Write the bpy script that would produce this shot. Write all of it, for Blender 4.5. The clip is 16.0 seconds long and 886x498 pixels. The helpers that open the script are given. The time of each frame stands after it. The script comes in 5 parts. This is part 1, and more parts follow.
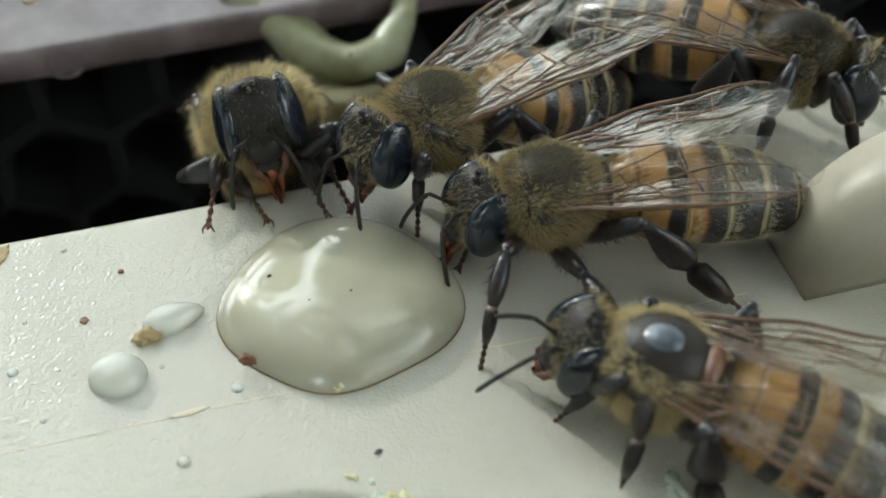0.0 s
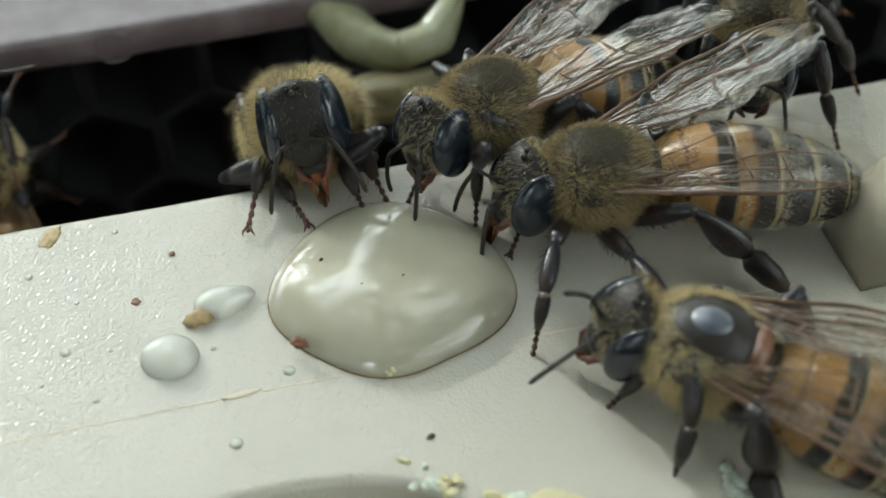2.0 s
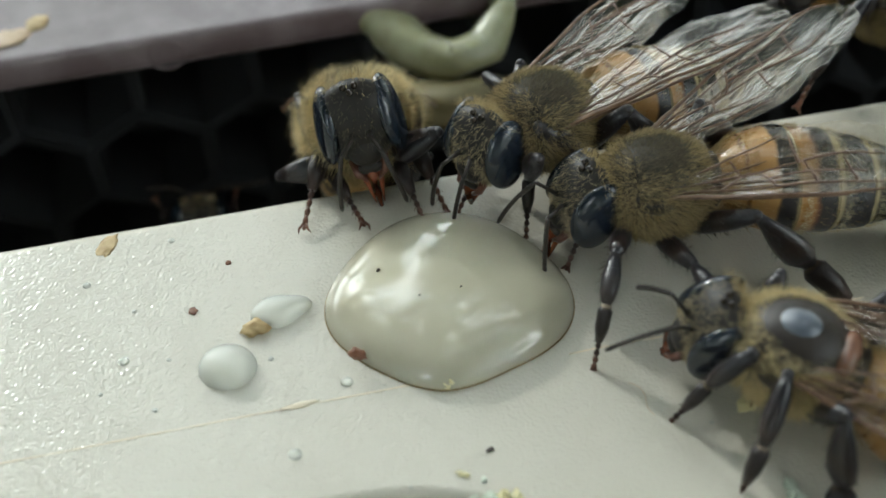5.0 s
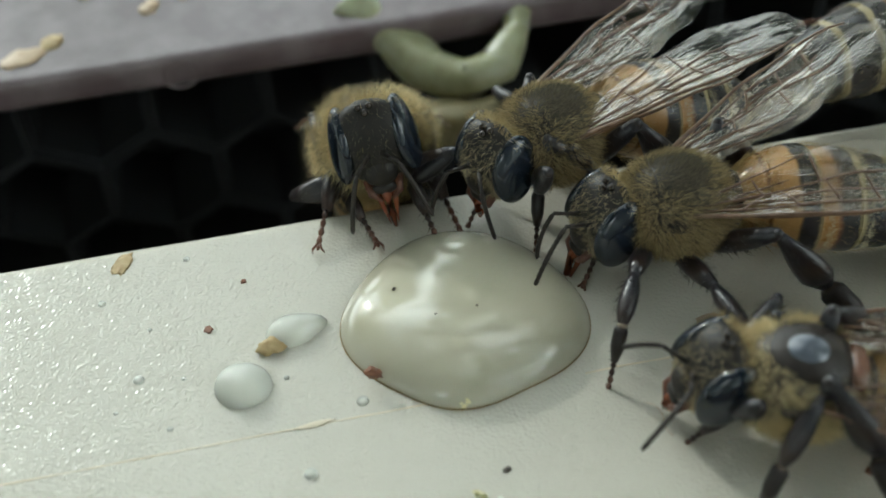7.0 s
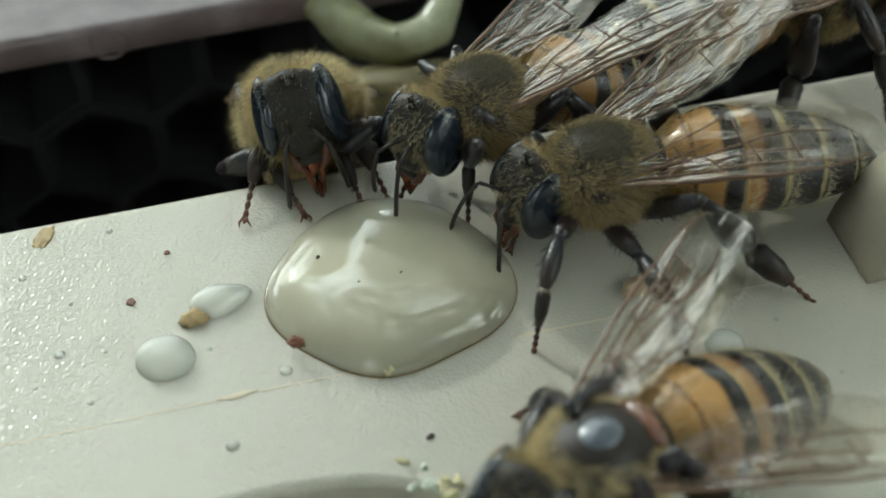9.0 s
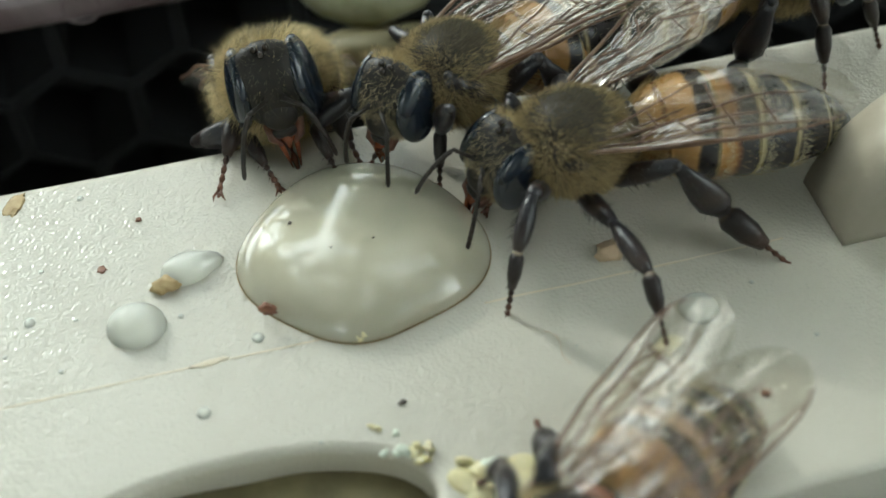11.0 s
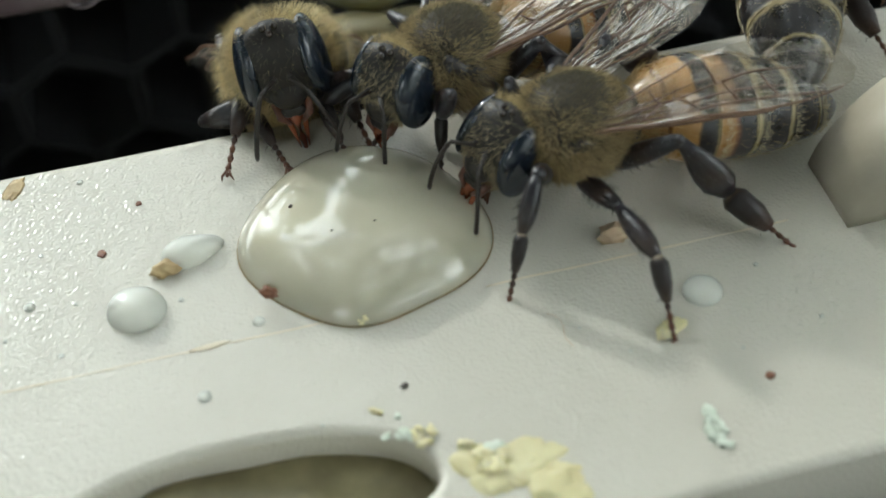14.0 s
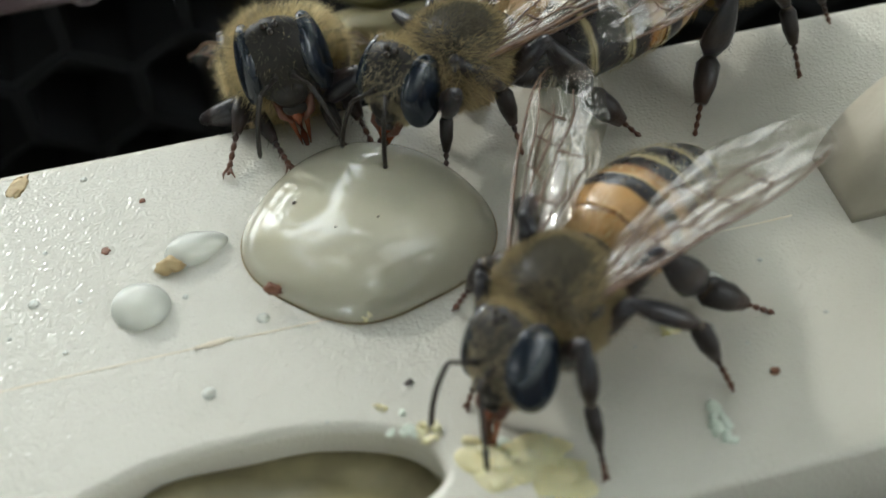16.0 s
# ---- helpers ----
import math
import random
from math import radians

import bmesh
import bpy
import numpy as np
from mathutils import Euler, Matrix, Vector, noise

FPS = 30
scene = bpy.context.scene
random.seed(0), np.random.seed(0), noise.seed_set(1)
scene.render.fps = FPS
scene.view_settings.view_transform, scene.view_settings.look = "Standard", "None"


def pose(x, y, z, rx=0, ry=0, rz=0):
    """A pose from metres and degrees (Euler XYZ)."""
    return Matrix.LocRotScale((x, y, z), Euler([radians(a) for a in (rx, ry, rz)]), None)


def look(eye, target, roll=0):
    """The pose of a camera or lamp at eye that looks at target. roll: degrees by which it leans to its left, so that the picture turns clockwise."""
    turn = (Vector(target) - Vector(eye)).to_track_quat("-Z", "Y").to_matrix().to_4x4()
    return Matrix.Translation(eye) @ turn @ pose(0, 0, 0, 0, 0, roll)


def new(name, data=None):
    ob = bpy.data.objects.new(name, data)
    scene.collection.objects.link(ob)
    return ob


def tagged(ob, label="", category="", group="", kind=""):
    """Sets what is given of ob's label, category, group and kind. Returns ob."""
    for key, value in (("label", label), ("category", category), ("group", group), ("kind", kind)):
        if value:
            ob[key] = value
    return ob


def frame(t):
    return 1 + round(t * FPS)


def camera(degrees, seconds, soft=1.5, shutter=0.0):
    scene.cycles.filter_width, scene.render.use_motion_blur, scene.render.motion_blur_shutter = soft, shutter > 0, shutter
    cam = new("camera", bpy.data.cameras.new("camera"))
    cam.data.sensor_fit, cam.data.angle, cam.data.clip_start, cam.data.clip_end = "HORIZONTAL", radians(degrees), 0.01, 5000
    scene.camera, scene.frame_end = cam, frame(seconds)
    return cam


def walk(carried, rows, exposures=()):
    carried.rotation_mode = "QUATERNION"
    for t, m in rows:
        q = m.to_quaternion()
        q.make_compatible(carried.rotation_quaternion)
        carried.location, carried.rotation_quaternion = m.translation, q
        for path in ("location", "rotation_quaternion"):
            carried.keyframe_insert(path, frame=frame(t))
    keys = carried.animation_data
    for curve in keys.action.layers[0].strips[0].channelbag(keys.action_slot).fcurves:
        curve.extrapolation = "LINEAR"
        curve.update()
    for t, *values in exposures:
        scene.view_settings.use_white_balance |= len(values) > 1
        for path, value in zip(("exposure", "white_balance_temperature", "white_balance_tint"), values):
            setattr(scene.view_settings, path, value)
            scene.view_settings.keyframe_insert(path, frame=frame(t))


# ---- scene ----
MM = 0.001
cam = camera(40.7, 16.0, soft=1.7)
cam.data.dof.use_dof, cam.data.dof.focus_distance, cam.data.dof.aperture_fstop = True, 0.037, 60


def eye(x, y, z, pitch, roll, yaw):
    """A camera pose from millimetres and degrees."""
    return pose(x * MM, y * MM, z * MM, 0, 0, yaw) @ pose(0, 0, 0, 90 + pitch) @ pose(0, 0, 0, 0, 0, roll)


walk(cam, [(t, eye(*row)) for t, *row in (
    (0, -2.78, -23.23, 28.45, -48.00, 0.00, -15.00),
    (0.5, -2.96, -23.10, 28.24, -48.27, -0.03, -14.56),
    (1, -3.68, -23.35, 27.71, -48.43, -0.09, -13.90),
    (1.5, -3.33, -23.13, 28.21, -48.23, -0.27, -13.61),
    (2, -3.65, -23.16, 28.07, -48.12, -0.60, -13.28),
    (2.5, -3.54, -23.03, 27.99, -48.24, -0.98, -12.83),
    (3, -4.38, -22.89, 28.02, -48.32, -1.30, -12.11),
    (3.5, -4.48, -22.73, 28.02, -48.47, -1.53, -11.62),
    (4, -4.35, -22.50, 28.14, -48.25, -1.69, -11.22),
    (4.2, -4.51, -22.52, 28.19, -48.22, -1.73, -11.17),
    (6.3, -4.26, -22.78, 28.10, -47.20, -1.69, -11.32),
    (6.5, -4.43, -22.65, 28.20, -47.08, -1.72, -11.22),
    (7, -4.74, -22.56, 28.10, -47.06, -1.89, -10.91),
    (7.5, -5.00, -22.52, 28.17, -47.01, -2.00, -10.72),
    (8, -5.15, -22.36, 28.28, -47.04, -2.00, -11.04),
    (8.5, -4.56, -22.47, 28.24, -47.62, -1.83, -11.75),
    (9, -3.26, -22.76, 27.71, -48.49, -1.64, -12.68),
    (9.2, -3.08, -23.05, 27.46, -48.81, -1.63, -12.92),
    (11.3, -2.53, -22.54, 27.55, -50.39, -2.02, -12.91),
    (11.5, -2.59, -22.39, 27.71, -50.50, -2.08, -12.96),
    (12, -2.78, -22.43, 27.59, -50.64, -2.26, -12.77),
    (12.5, -2.75, -22.50, 27.49, -50.50, -2.35, -12.60),
    (13, -2.49, -22.67, 27.49, -50.50, -2.26, -12.89),
    (13.5, -2.38, -22.80, 27.37, -50.66, -2.26, -12.88),
    (14, -2.49, -22.78, 27.19, -50.66, -2.35, -12.52),
    (14.5, -2.85, -22.51, 27.22, -50.77, -2.56, -12.11),
    (15, -3.01, -22.63, 27.11, -50.80, -2.60, -11.96),
    (15.5, -2.78, -22.70, 27.19, -50.88, -2.66, -12.15),
    (16, -2.53, -22.74, 27.19, -50.87, -2.64, -12.33),
)], exposures=[(0, -0.27, 5850, 1), (3, -0.3, 5850, 1), (4, -0.32, 5850, 1), (6.3, -0.36, 5850, 3), (7.5, -0.5, 5800, -4), (9.2, -0.42, 5900, -3), (11.3, -0.27, 5900, -1), (13.5, -0.25, 5850, 2), (14.5, -0.28, 5850, 4), (15, -0.44, 5900, 5), (15.5, -0.4, 5900, 5), (16, -0.36, 5900, 5)])

# ---- light ----
world = bpy.data.worlds.new("daylight")
scene.world = world
world.use_nodes = True
wn = world.node_tree
sky = wn.nodes.new("ShaderNodeTexSky")
sky.sky_type, sky.sun_disc = "NISHITA", False
SUN_UP, SUN_TURN = 26, -26   # degrees above the horizon; turn from +y towards -x is negative
sky.dust_density = 5.0
sky.sun_elevation, sky.sun_rotation = radians(SUN_UP), radians(SUN_TURN)
wn.nodes["Background"].inputs["Strength"].default_value = 0.10
wco = wn.nodes.new("ShaderNodeTexCoord")
puff = wn.nodes.new("ShaderNodeTexNoise")
puff.inputs["Scale"].default_value, puff.inputs["Detail"].default_value, puff.inputs["Roughness"].default_value = 2.2, 8, 0.6
shape = wn.nodes.new("ShaderNodeValToRGB")
shape.color_ramp.elements[0].position, shape.color_ramp.elements[1].position = 0.30, 0.52
cloud = wn.nodes.new("ShaderNodeMix")
cloud.data_type = "RGBA"
cloud.inputs[7].default_value = (70, 69, 66, 1)
wn.links.new(wco.outputs["Generated"], puff.inputs["Vector"])
wn.links.new(puff.outputs["Fac"], shape.inputs[0])
wn.links.new(shape.outputs[0], cloud.inputs[0])
wn.links.new(sky.outputs[0], cloud.inputs[6])
wn.links.new(cloud.outputs[2], wn.nodes["Background"].inputs["Color"])
sun = new("sun", bpy.data.lights.new("sun", "SUN"))
sun.data.energy, sun.data.angle, sun.data.color = 2.1, radians(2.0), (1.0, 0.95, 0.86)
sx, sy = math.sin(radians(SUN_TURN)), math.cos(radians(SUN_TURN))
sun.matrix_world = look((sx * math.cos(radians(SUN_UP)), sy * math.cos(radians(SUN_UP)), math.sin(radians(SUN_UP))), (0, 0, 0))


# ---- materials ----
class Mat:
    """A node material with short helpers. Texture coordinates are object coordinates in millimetres."""

    def __init__(self, name, rough=0.5, metal=0.0, spec=0.5):
        self.m = bpy.data.materials.new(name)
        self.m.use_nodes = True
        self.t = self.m.node_tree
        self.b = self.t.nodes["Principled BSDF"]
        self.b.inputs["Roughness"].default_value = rough
        self.b.inputs["Metallic"].default_value = metal
        self.b.inputs["Specular IOR Level"].default_value = spec
        co = self.t.nodes.new("ShaderNodeTexCoord")
        sc = self.t.nodes.new("ShaderNodeVectorMath")
        sc.operation = "SCALE"
        sc.inputs["Scale"].default_value = 1000
        self.t.links.new(co.outputs["Object"], sc.inputs[0])
        self.co = sc.outputs[0]

    def put(self, key, value):
        s = self.b.inputs[key]
        if isinstance(value, bpy.types.NodeSocket):
            self.t.links.new(value, s)
        else:
            s.default_value = value

    def noise(self, scale, detail=4, rough=0.55, co=None):
        n = self.t.nodes.new("ShaderNodeTexNoise")
        n.inputs["Scale"].default_value, n.inputs["Detail"].default_value, n.inputs["Roughness"].default_value = scale, detail, rough
        self.t.links.new(co or self.co, n.inputs["Vector"])
        return n.outputs["Fac"]

    def voronoi(self, scale, feature="F1"):
        n = self.t.nodes.new("ShaderNodeTexVoronoi")
        n.feature = feature
        n.inputs["Scale"].default_value = scale
        self.t.links.new(self.co, n.inputs["Vector"])
        return n.outputs["Distance"]

    def ramp(self, fac, stops):
        r = self.t.nodes.new("ShaderNodeValToRGB")
        e = r.color_ramp.elements
        while len(e) < len(stops):
            e.new(0.5)
        for el, (p, c) in zip(e, stops):
            el.position, el.color = p, (*c, 1) if len(c) == 3 else c
        self.t.links.new(fac, r.inputs[0])
        return r.outputs[0]

    def mix(self, fac, a, b):
        n = self.t.nodes.new("ShaderNodeMix")
        n.data_type = "RGBA"
        for k, v in ((0, fac), (6, a), (7, b)):
            if isinstance(v, bpy.types.NodeSocket):
                self.t.links.new(v, n.inputs[k])
            else:
                n.inputs[k].default_value = v if k == 0 else (*v, 1)
        return n.outputs[2]

    def math(self, op, a, b):
        n = self.t.nodes.new("ShaderNodeMath")
        n.operation = op
        for k, v in enumerate((a, b)):
            if isinstance(v, bpy.types.NodeSocket):
                self.t.links.new(v, n.inputs[k])
            else:
                n.inputs[k].default_value = v
        return n.outputs[0]

    def axis(self, k):
        n = self.t.nodes.new("ShaderNodeSeparateXYZ")
        self.t.links.new(self.co, n.inputs[0])
        return n.outputs[k]

    def island(self):
        return self.t.nodes.new("ShaderNodeNewGeometry").outputs["Random Per Island"]

    def bump(self, fac, strength, dist_mm):
        n = self.t.nodes.new("ShaderNodeBump")
        n.inputs["Strength"].default_value, n.inputs["Distance"].default_value = strength, dist_mm * MM
        self.t.links.new(fac, n.inputs["Height"])
        if self.b.inputs["Normal"].is_linked:
            self.t.links.new(self.b.inputs["Normal"].links[0].from_socket, n.inputs["Normal"])
        self.t.links.new(n.outputs[0], self.b.inputs["Normal"])


def plain(name, a, b, scale, rough=0.5, bump=0.0, bscale=8, spec=0.5):
    """Two tones mixed by noise at a size in mm, with relief."""
    m = Mat(name, rough, 0, spec)
    f = m.ramp(m.noise(scale), [(0.3, (0, 0, 0)), (0.7, (1, 1, 1))])
    m.put("Base Color", m.mix(f, a, b))
    if bump:
        m.bump(m.noise(bscale), bump, 0.05)
    return m


# cream moulded plastic with a fine pebbled grain and faint dirt
cream = Mat("cream_plastic", 0.42, 0, 0.5)
grime = cream.ramp(cream.noise(0.16, 5, 0.5), [(0.3, (0, 0, 0)), (0.8, (1, 1, 1))])
fine = cream.ramp(cream.noise(9, 4, 0.7), [(0.5, (0, 0, 0)), (0.85, (1, 1, 1))])
cream.put("Base Color", cream.mix(cream.math("MULTIPLY", fine, 0.18), cream.mix(grime, (0.56, 0.535, 0.455), (0.52, 0.49, 0.41)), (0.45, 0.40, 0.30)))
cream.put("Roughness", cream.ramp(cream.noise(1.6), [(0.3, (0.17,) * 3), (0.7, (0.24,) * 3)]))
cream.bump(cream.noise(11, 0, 0.5), 0.6, 0.042)
cream.bump(cream.noise(3.5, 1, 0.5), 0.18, 0.05)
cream.bump(cream.noise(0.6, 1, 0.5), 0.2, 0.1)

mauve = Mat("mauve_plastic", 0.3, 0, 0.6)
mauve.put("Base Color", mauve.mix(mauve.ramp(mauve.noise(0.5, 6), [(0.4, (0, 0, 0)), (0.7, (1, 1, 1))]), (0.115, 0.085, 0.088), (0.19, 0.155, 0.16)))
mauve.bump(mauve.noise(5, 4), 0.3, 0.05)

wax = plain("pale_wax", (0.70, 0.65, 0.40), (0.56, 0.50, 0.27), 0.8, 0.45, 0.6, 2.2)
wax.put("Subsurface Weight", 0.3)
wax.put("Subsurface Radius", (0.0012, 0.001, 0.0004))
old_wax = plain("old_wax", (0.22, 0.19, 0.09), (0.12, 0.10, 0.045), 0.6, 0.5, 0.6, 2)
# Far darker than old comb: the gap's shade is put into the colour.
comb_mat = plain("shade_dark_comb", (0.015, 0.017, 0.02), (0.011, 0.013, 0.015), 0.5, 0.9, 0.6, 2)
box_mat = plain("hive_wood", (0.10, 0.075, 0.05), (0.06, 0.045, 0.03), 0.2, 0.7)



def syrup(name, body, tint, clearness, ior):
    """A see-through, light-scattering liquid with a glossy skin."""
    m = Mat(name, 0.3, 0, 0.2)
    f = m.ramp(m.noise(0.45, 5, 0.6), [(0.3, (0, 0, 0)), (0.7, (1, 1, 1))])
    m.put("Base Color", m.mix(f, body, tuple(c * 0.92 for c in body)))
    see = m.t.nodes.new("ShaderNodeBsdfTransparent")
    see.inputs[0].default_value = (*tint, 1)
    inner = m.t.nodes.new("ShaderNodeMixShader")
    inner.inputs[0].default_value = clearness
    m.t.links.new(m.b.outputs[0], inner.inputs[1])
    m.t.links.new(see.outputs[0], inner.inputs[2])
    skin = m.t.nodes.new("ShaderNodeBsdfGlossy")
    skin.inputs["Roughness"].default_value = 0.02
    edge = m.t.nodes.new("ShaderNodeFresnel")
    edge.inputs["IOR"].default_value = ior
    outer = m.t.nodes.new("ShaderNodeMixShader")
    m.t.links.new(edge.outputs[0], outer.inputs[0])
    m.t.links.new(inner.outputs[0], outer.inputs[1])
    m.t.links.new(skin.outputs[0], outer.inputs[2])
    m.t.links.new(outer.outputs[0], m.t.nodes["Material Output"].inputs["Surface"])
    return m


honey = syrup("creamed_honey", (0.95, 0.90, 0.69), (0.99, 0.96, 0.82), 0.56, 1.8)
# Brown tint stands in for light bent away at the honey's steep rim.
amber = syrup("amber_rim_shade", (0.34, 0.25, 0.15), (0.66, 0.54, 0.38), 0.86, 1.02)
dew = syrup("clear_syrup", (0.97, 0.98, 0.88), (0.99, 0.995, 0.95), 0.5, 1.55)

crumb_mat = plain("wax_crumb", (0.48, 0.37, 0.19), (0.36, 0.25, 0.11), 3, 0.6, 0.8, 6)
tan_mat = plain("tan_crumb", (0.50, 0.38, 0.25), (0.42, 0.30, 0.18), 2, 0.5, 0.6, 5)
rust_mat = plain("propolis", (0.22, 0.09, 0.04), (0.12, 0.05, 0.03), 4, 0.5, 0.8, 8)
speck_mat = plain("dark_grit", (0.05, 0.03, 0.02), (0.02, 0.015, 0.01), 5, 0.5)
smear_mat = plain("whitish_smear", (0.66, 0.70, 0.60), (0.55, 0.60, 0.48), 2, 0.5, 0.6, 6)
ridge_mat = plain("tan_flash", (0.64, 0.60, 0.49), (0.62, 0.50, 0.32), 0.35, 0.4)

# bee
cuticle = plain("black_cuticle", (0.016, 0.013, 0.011), (0.028, 0.020, 0.014), 2, 0.38, 0.5, 9, 0.35)
leg_mat = Mat("leg_cuticle", 0.3, 0, 0.5)
leg_mat.put("Base Color", leg_mat.mix(leg_mat.ramp(leg_mat.noise(0.9), [(0.45, (0, 0, 0)), (0.75, (1, 1, 1))]), (0.014, 0.013, 0.016), (0.035, 0.022, 0.016)))
leg_mat.bump(leg_mat.noise(9), 0.4, 0.04)
joint_mat = plain("pale_joint_skin", (0.28, 0.23, 0.16), (0.2, 0.155, 0.11), 3, 0.4)
tarsus_mat = plain("red_brown_cuticle", (0.16, 0.06, 0.03), (0.08, 0.03, 0.018), 1.5, 0.4, 0.4, 9)
foot_mat = Mat("foot_cuticle", 0.38, 0, 0.35)
foot_mat.put("Base Color", foot_mat.ramp(foot_mat.math("DIVIDE", foot_mat.axis(0), 2.6), [(0.0, (0.07, 0.05, 0.035)), (0.035, (0.016, 0.012, 0.011)), (0.3, (0.018, 0.013, 0.011)), (0.62, (0.04, 0.02, 0.013)), (0.68, (0.09, 0.04, 0.022)), (1.0, (0.13, 0.055, 0.03))]))
foot_mat.bump(foot_mat.noise(9), 0.5, 0.04)
tongue_mat = plain("amber_tongue", (0.26, 0.085, 0.04), (0.16, 0.045, 0.022), 1.5, 0.25, 0.3, 6)
eye_mat = Mat("eye_black", 0.16, 0, 0.5)
eye_mat.put("Base Color", eye_mat.mix(eye_mat.noise(0.8), (0.007, 0.012, 0.020), (0.014, 0.018, 0.026)))
eye_mat.bump(eye_mat.voronoi(30), 0.06, 0.01)
eye_mat.put("Coat Weight", 0.15)
eye_mat.put("Coat Roughness", 0.06)
ocellus_mat = plain("ocellus", (0.03, 0.02, 0.015), (0.02, 0.015, 0.01), 3, 0.06)
scute_mat = plain("bald_cuticle", (0.05, 0.066, 0.092), (0.07, 0.08, 0.10), 2, 0.34, 0.2, 14, 0.8)
scute_mat.put("Coat Weight", 0.7)
scute_mat.put("Coat Roughness", 0.22)
rim_mat = plain("brown_back_rim", (0.14, 0.06, 0.035), (0.2, 0.1, 0.06), 2, 0.25, 0.2, 12, 0.7)
face_mat = plain("face_cuticle", (0.012, 0.011, 0.010), (0.024, 0.019, 0.014), 3, 0.46, 0.3, 10, 0.3)

ABD = 7.6  # abdomen length, mm
abdomen_mat = Mat("banded_cuticle", 0.25)
u = abdomen_mat.math("DIVIDE", abdomen_mat.axis(0), -ABD)
u = abdomen_mat.math("ADD", u, abdomen_mat.math("MULTIPLY", abdomen_mat.math("SUBTRACT", abdomen_mat.noise(1.1), 0.5), 0.045))
OR, OD, BK, BR, TN = (0.44, 0.25, 0.085), (0.33, 0.17, 0.055), (0.014, 0.013, 0.015), (0.12, 0.05, 0.022), (0.36, 0.30, 0.16)
bands = abdomen_mat.ramp(u, [
    (0.00, OD), (0.04, OR), (0.125, OR), (0.135, BR), (0.15, OR), (0.25, OR), (0.265, BK), (0.33, BK), (0.34, TN), (0.355, OR), (0.41, OD), (0.425, BR),
    (0.44, BK), (0.505, BK), (0.515, TN), (0.535, TN), (0.55, BK), (0.675, BK), (0.685, TN), (0.70, TN), (0.715, BK), (0.845, BK), (0.855, TN), (0.87, BK)])
abdomen_mat.put("Base Color", abdomen_mat.mix(abdomen_mat.math("MULTIPLY", abdomen_mat.ramp(abdomen_mat.noise(1.6, 6, 0.7), [(0.4, (0, 0, 0)), (0.75, (1, 1, 1))]), 0.22), bands, (0.06, 0.035, 0.018)))
abdomen_mat.put("Roughness", abdomen_mat.ramp(abdomen_mat.noise(2.5), [(0.3, (0.22,) * 3), (0.7, (0.42,) * 3)]))
abdomen_mat.bump(abdomen_mat.noise(11, 3), 0.25, 0.03)
abdomen_mat.put("Coat Weight", 0.3)
abdomen_mat.put("Coat Roughness", 0.15)


def hair_material(name, a, b, through_it):
    m = Mat(name, 0.5, 0, 0.3)
    col = m.mix(m.island(), a, b)
    m.put("Base Color", col)
    tr = m.t.nodes.new("ShaderNodeBsdfTranslucent")
    m.t.links.new(col, tr.inputs["Color"])
    mx = m.t.nodes.new("ShaderNodeMixShader")
    mx.inputs[0].default_value = through_it
    m.t.links.new(m.b.outputs[0], mx.inputs[1])
    m.t.links.new(tr.outputs[0], mx.inputs[2])
    m.t.links.new(mx.outputs[0], m.t.nodes["Material Output"].inputs["Surface"])
    return m


gold_hair = hair_material("golden_hair", (0.32, 0.235, 0.10), (0.62, 0.50, 0.27), 0.45)
dusk_hair = hair_material("olive_hair", (0.09, 0.078, 0.05), (0.20, 0.17, 0.11), 0.3)
# Brighter copy of golden_hair: strong sun on the fur is put into the colour.
sunlit_ruff = hair_material("sunlit_cream_hair", (0.56, 0.45, 0.22), (0.88, 0.77, 0.48), 0.6)
pale_hair = hair_material("pale_hair", (0.42, 0.36, 0.22), (0.62, 0.56, 0.40), 0.3)
face_hair = hair_material("grey_face_hair", (0.32, 0.26, 0.15), (0.62, 0.52, 0.33), 0.35)

wing_mat = Mat("wing_membrane", 0.19, 1.0)
wing_mat.put("Base Color", (0.95, 0.92, 0.87, 1))
wing_mat.put("Thin Film Thickness", 420.0)
wing_mat.put("Thin Film IOR", 1.6)
grain = wing_mat.t.nodes.new("ShaderNodeVectorMath")
grain.operation = "MULTIPLY"
grain.inputs[1].default_value = (0.35, 1.6, 1)
wing_mat.t.links.new(wing_mat.co, grain.inputs[0])
wing_mat.bump(wing_mat.noise(1.6, 2, 0.6, grain.outputs[0]), 0.22, 0.14)
wing_mat.bump(wing_mat.noise(4.5, 1, 0.6, grain.outputs[0]), 0.75, 0.06)
clear = wing_mat.t.nodes.new("ShaderNodeBsdfTransparent")
clear.inputs[0].default_value = (0.93, 0.90, 0.84, 1)
smoke = wing_mat.t.nodes.new("ShaderNodeBsdfTranslucent")
smoke.inputs[0].default_value = (0.52, 0.49, 0.43, 1)
film = wing_mat.t.nodes.new("ShaderNodeMixShader")
film.inputs[0].default_value = 0.12
glaze = wing_mat.t.nodes.new("ShaderNodeMixShader")
sheen = wing_mat.t.nodes.new("ShaderNodeFresnel")
sheen.inputs["IOR"].default_value = 1.6
wing_mat.t.links.new(wing_mat.b.inputs["Normal"].links[0].from_socket, sheen.inputs["Normal"])
wing_mat.t.links.new(clear.outputs[0], film.inputs[1])
wing_mat.t.links.new(smoke.outputs[0], film.inputs[2])
wing_mat.t.links.new(wing_mat.math("MINIMUM", sheen.outputs[0], 0.13), glaze.inputs[0])
wing_mat.t.links.new(film.outputs[0], glaze.inputs[1])
wing_mat.t.links.new(wing_mat.b.outputs[0], glaze.inputs[2])
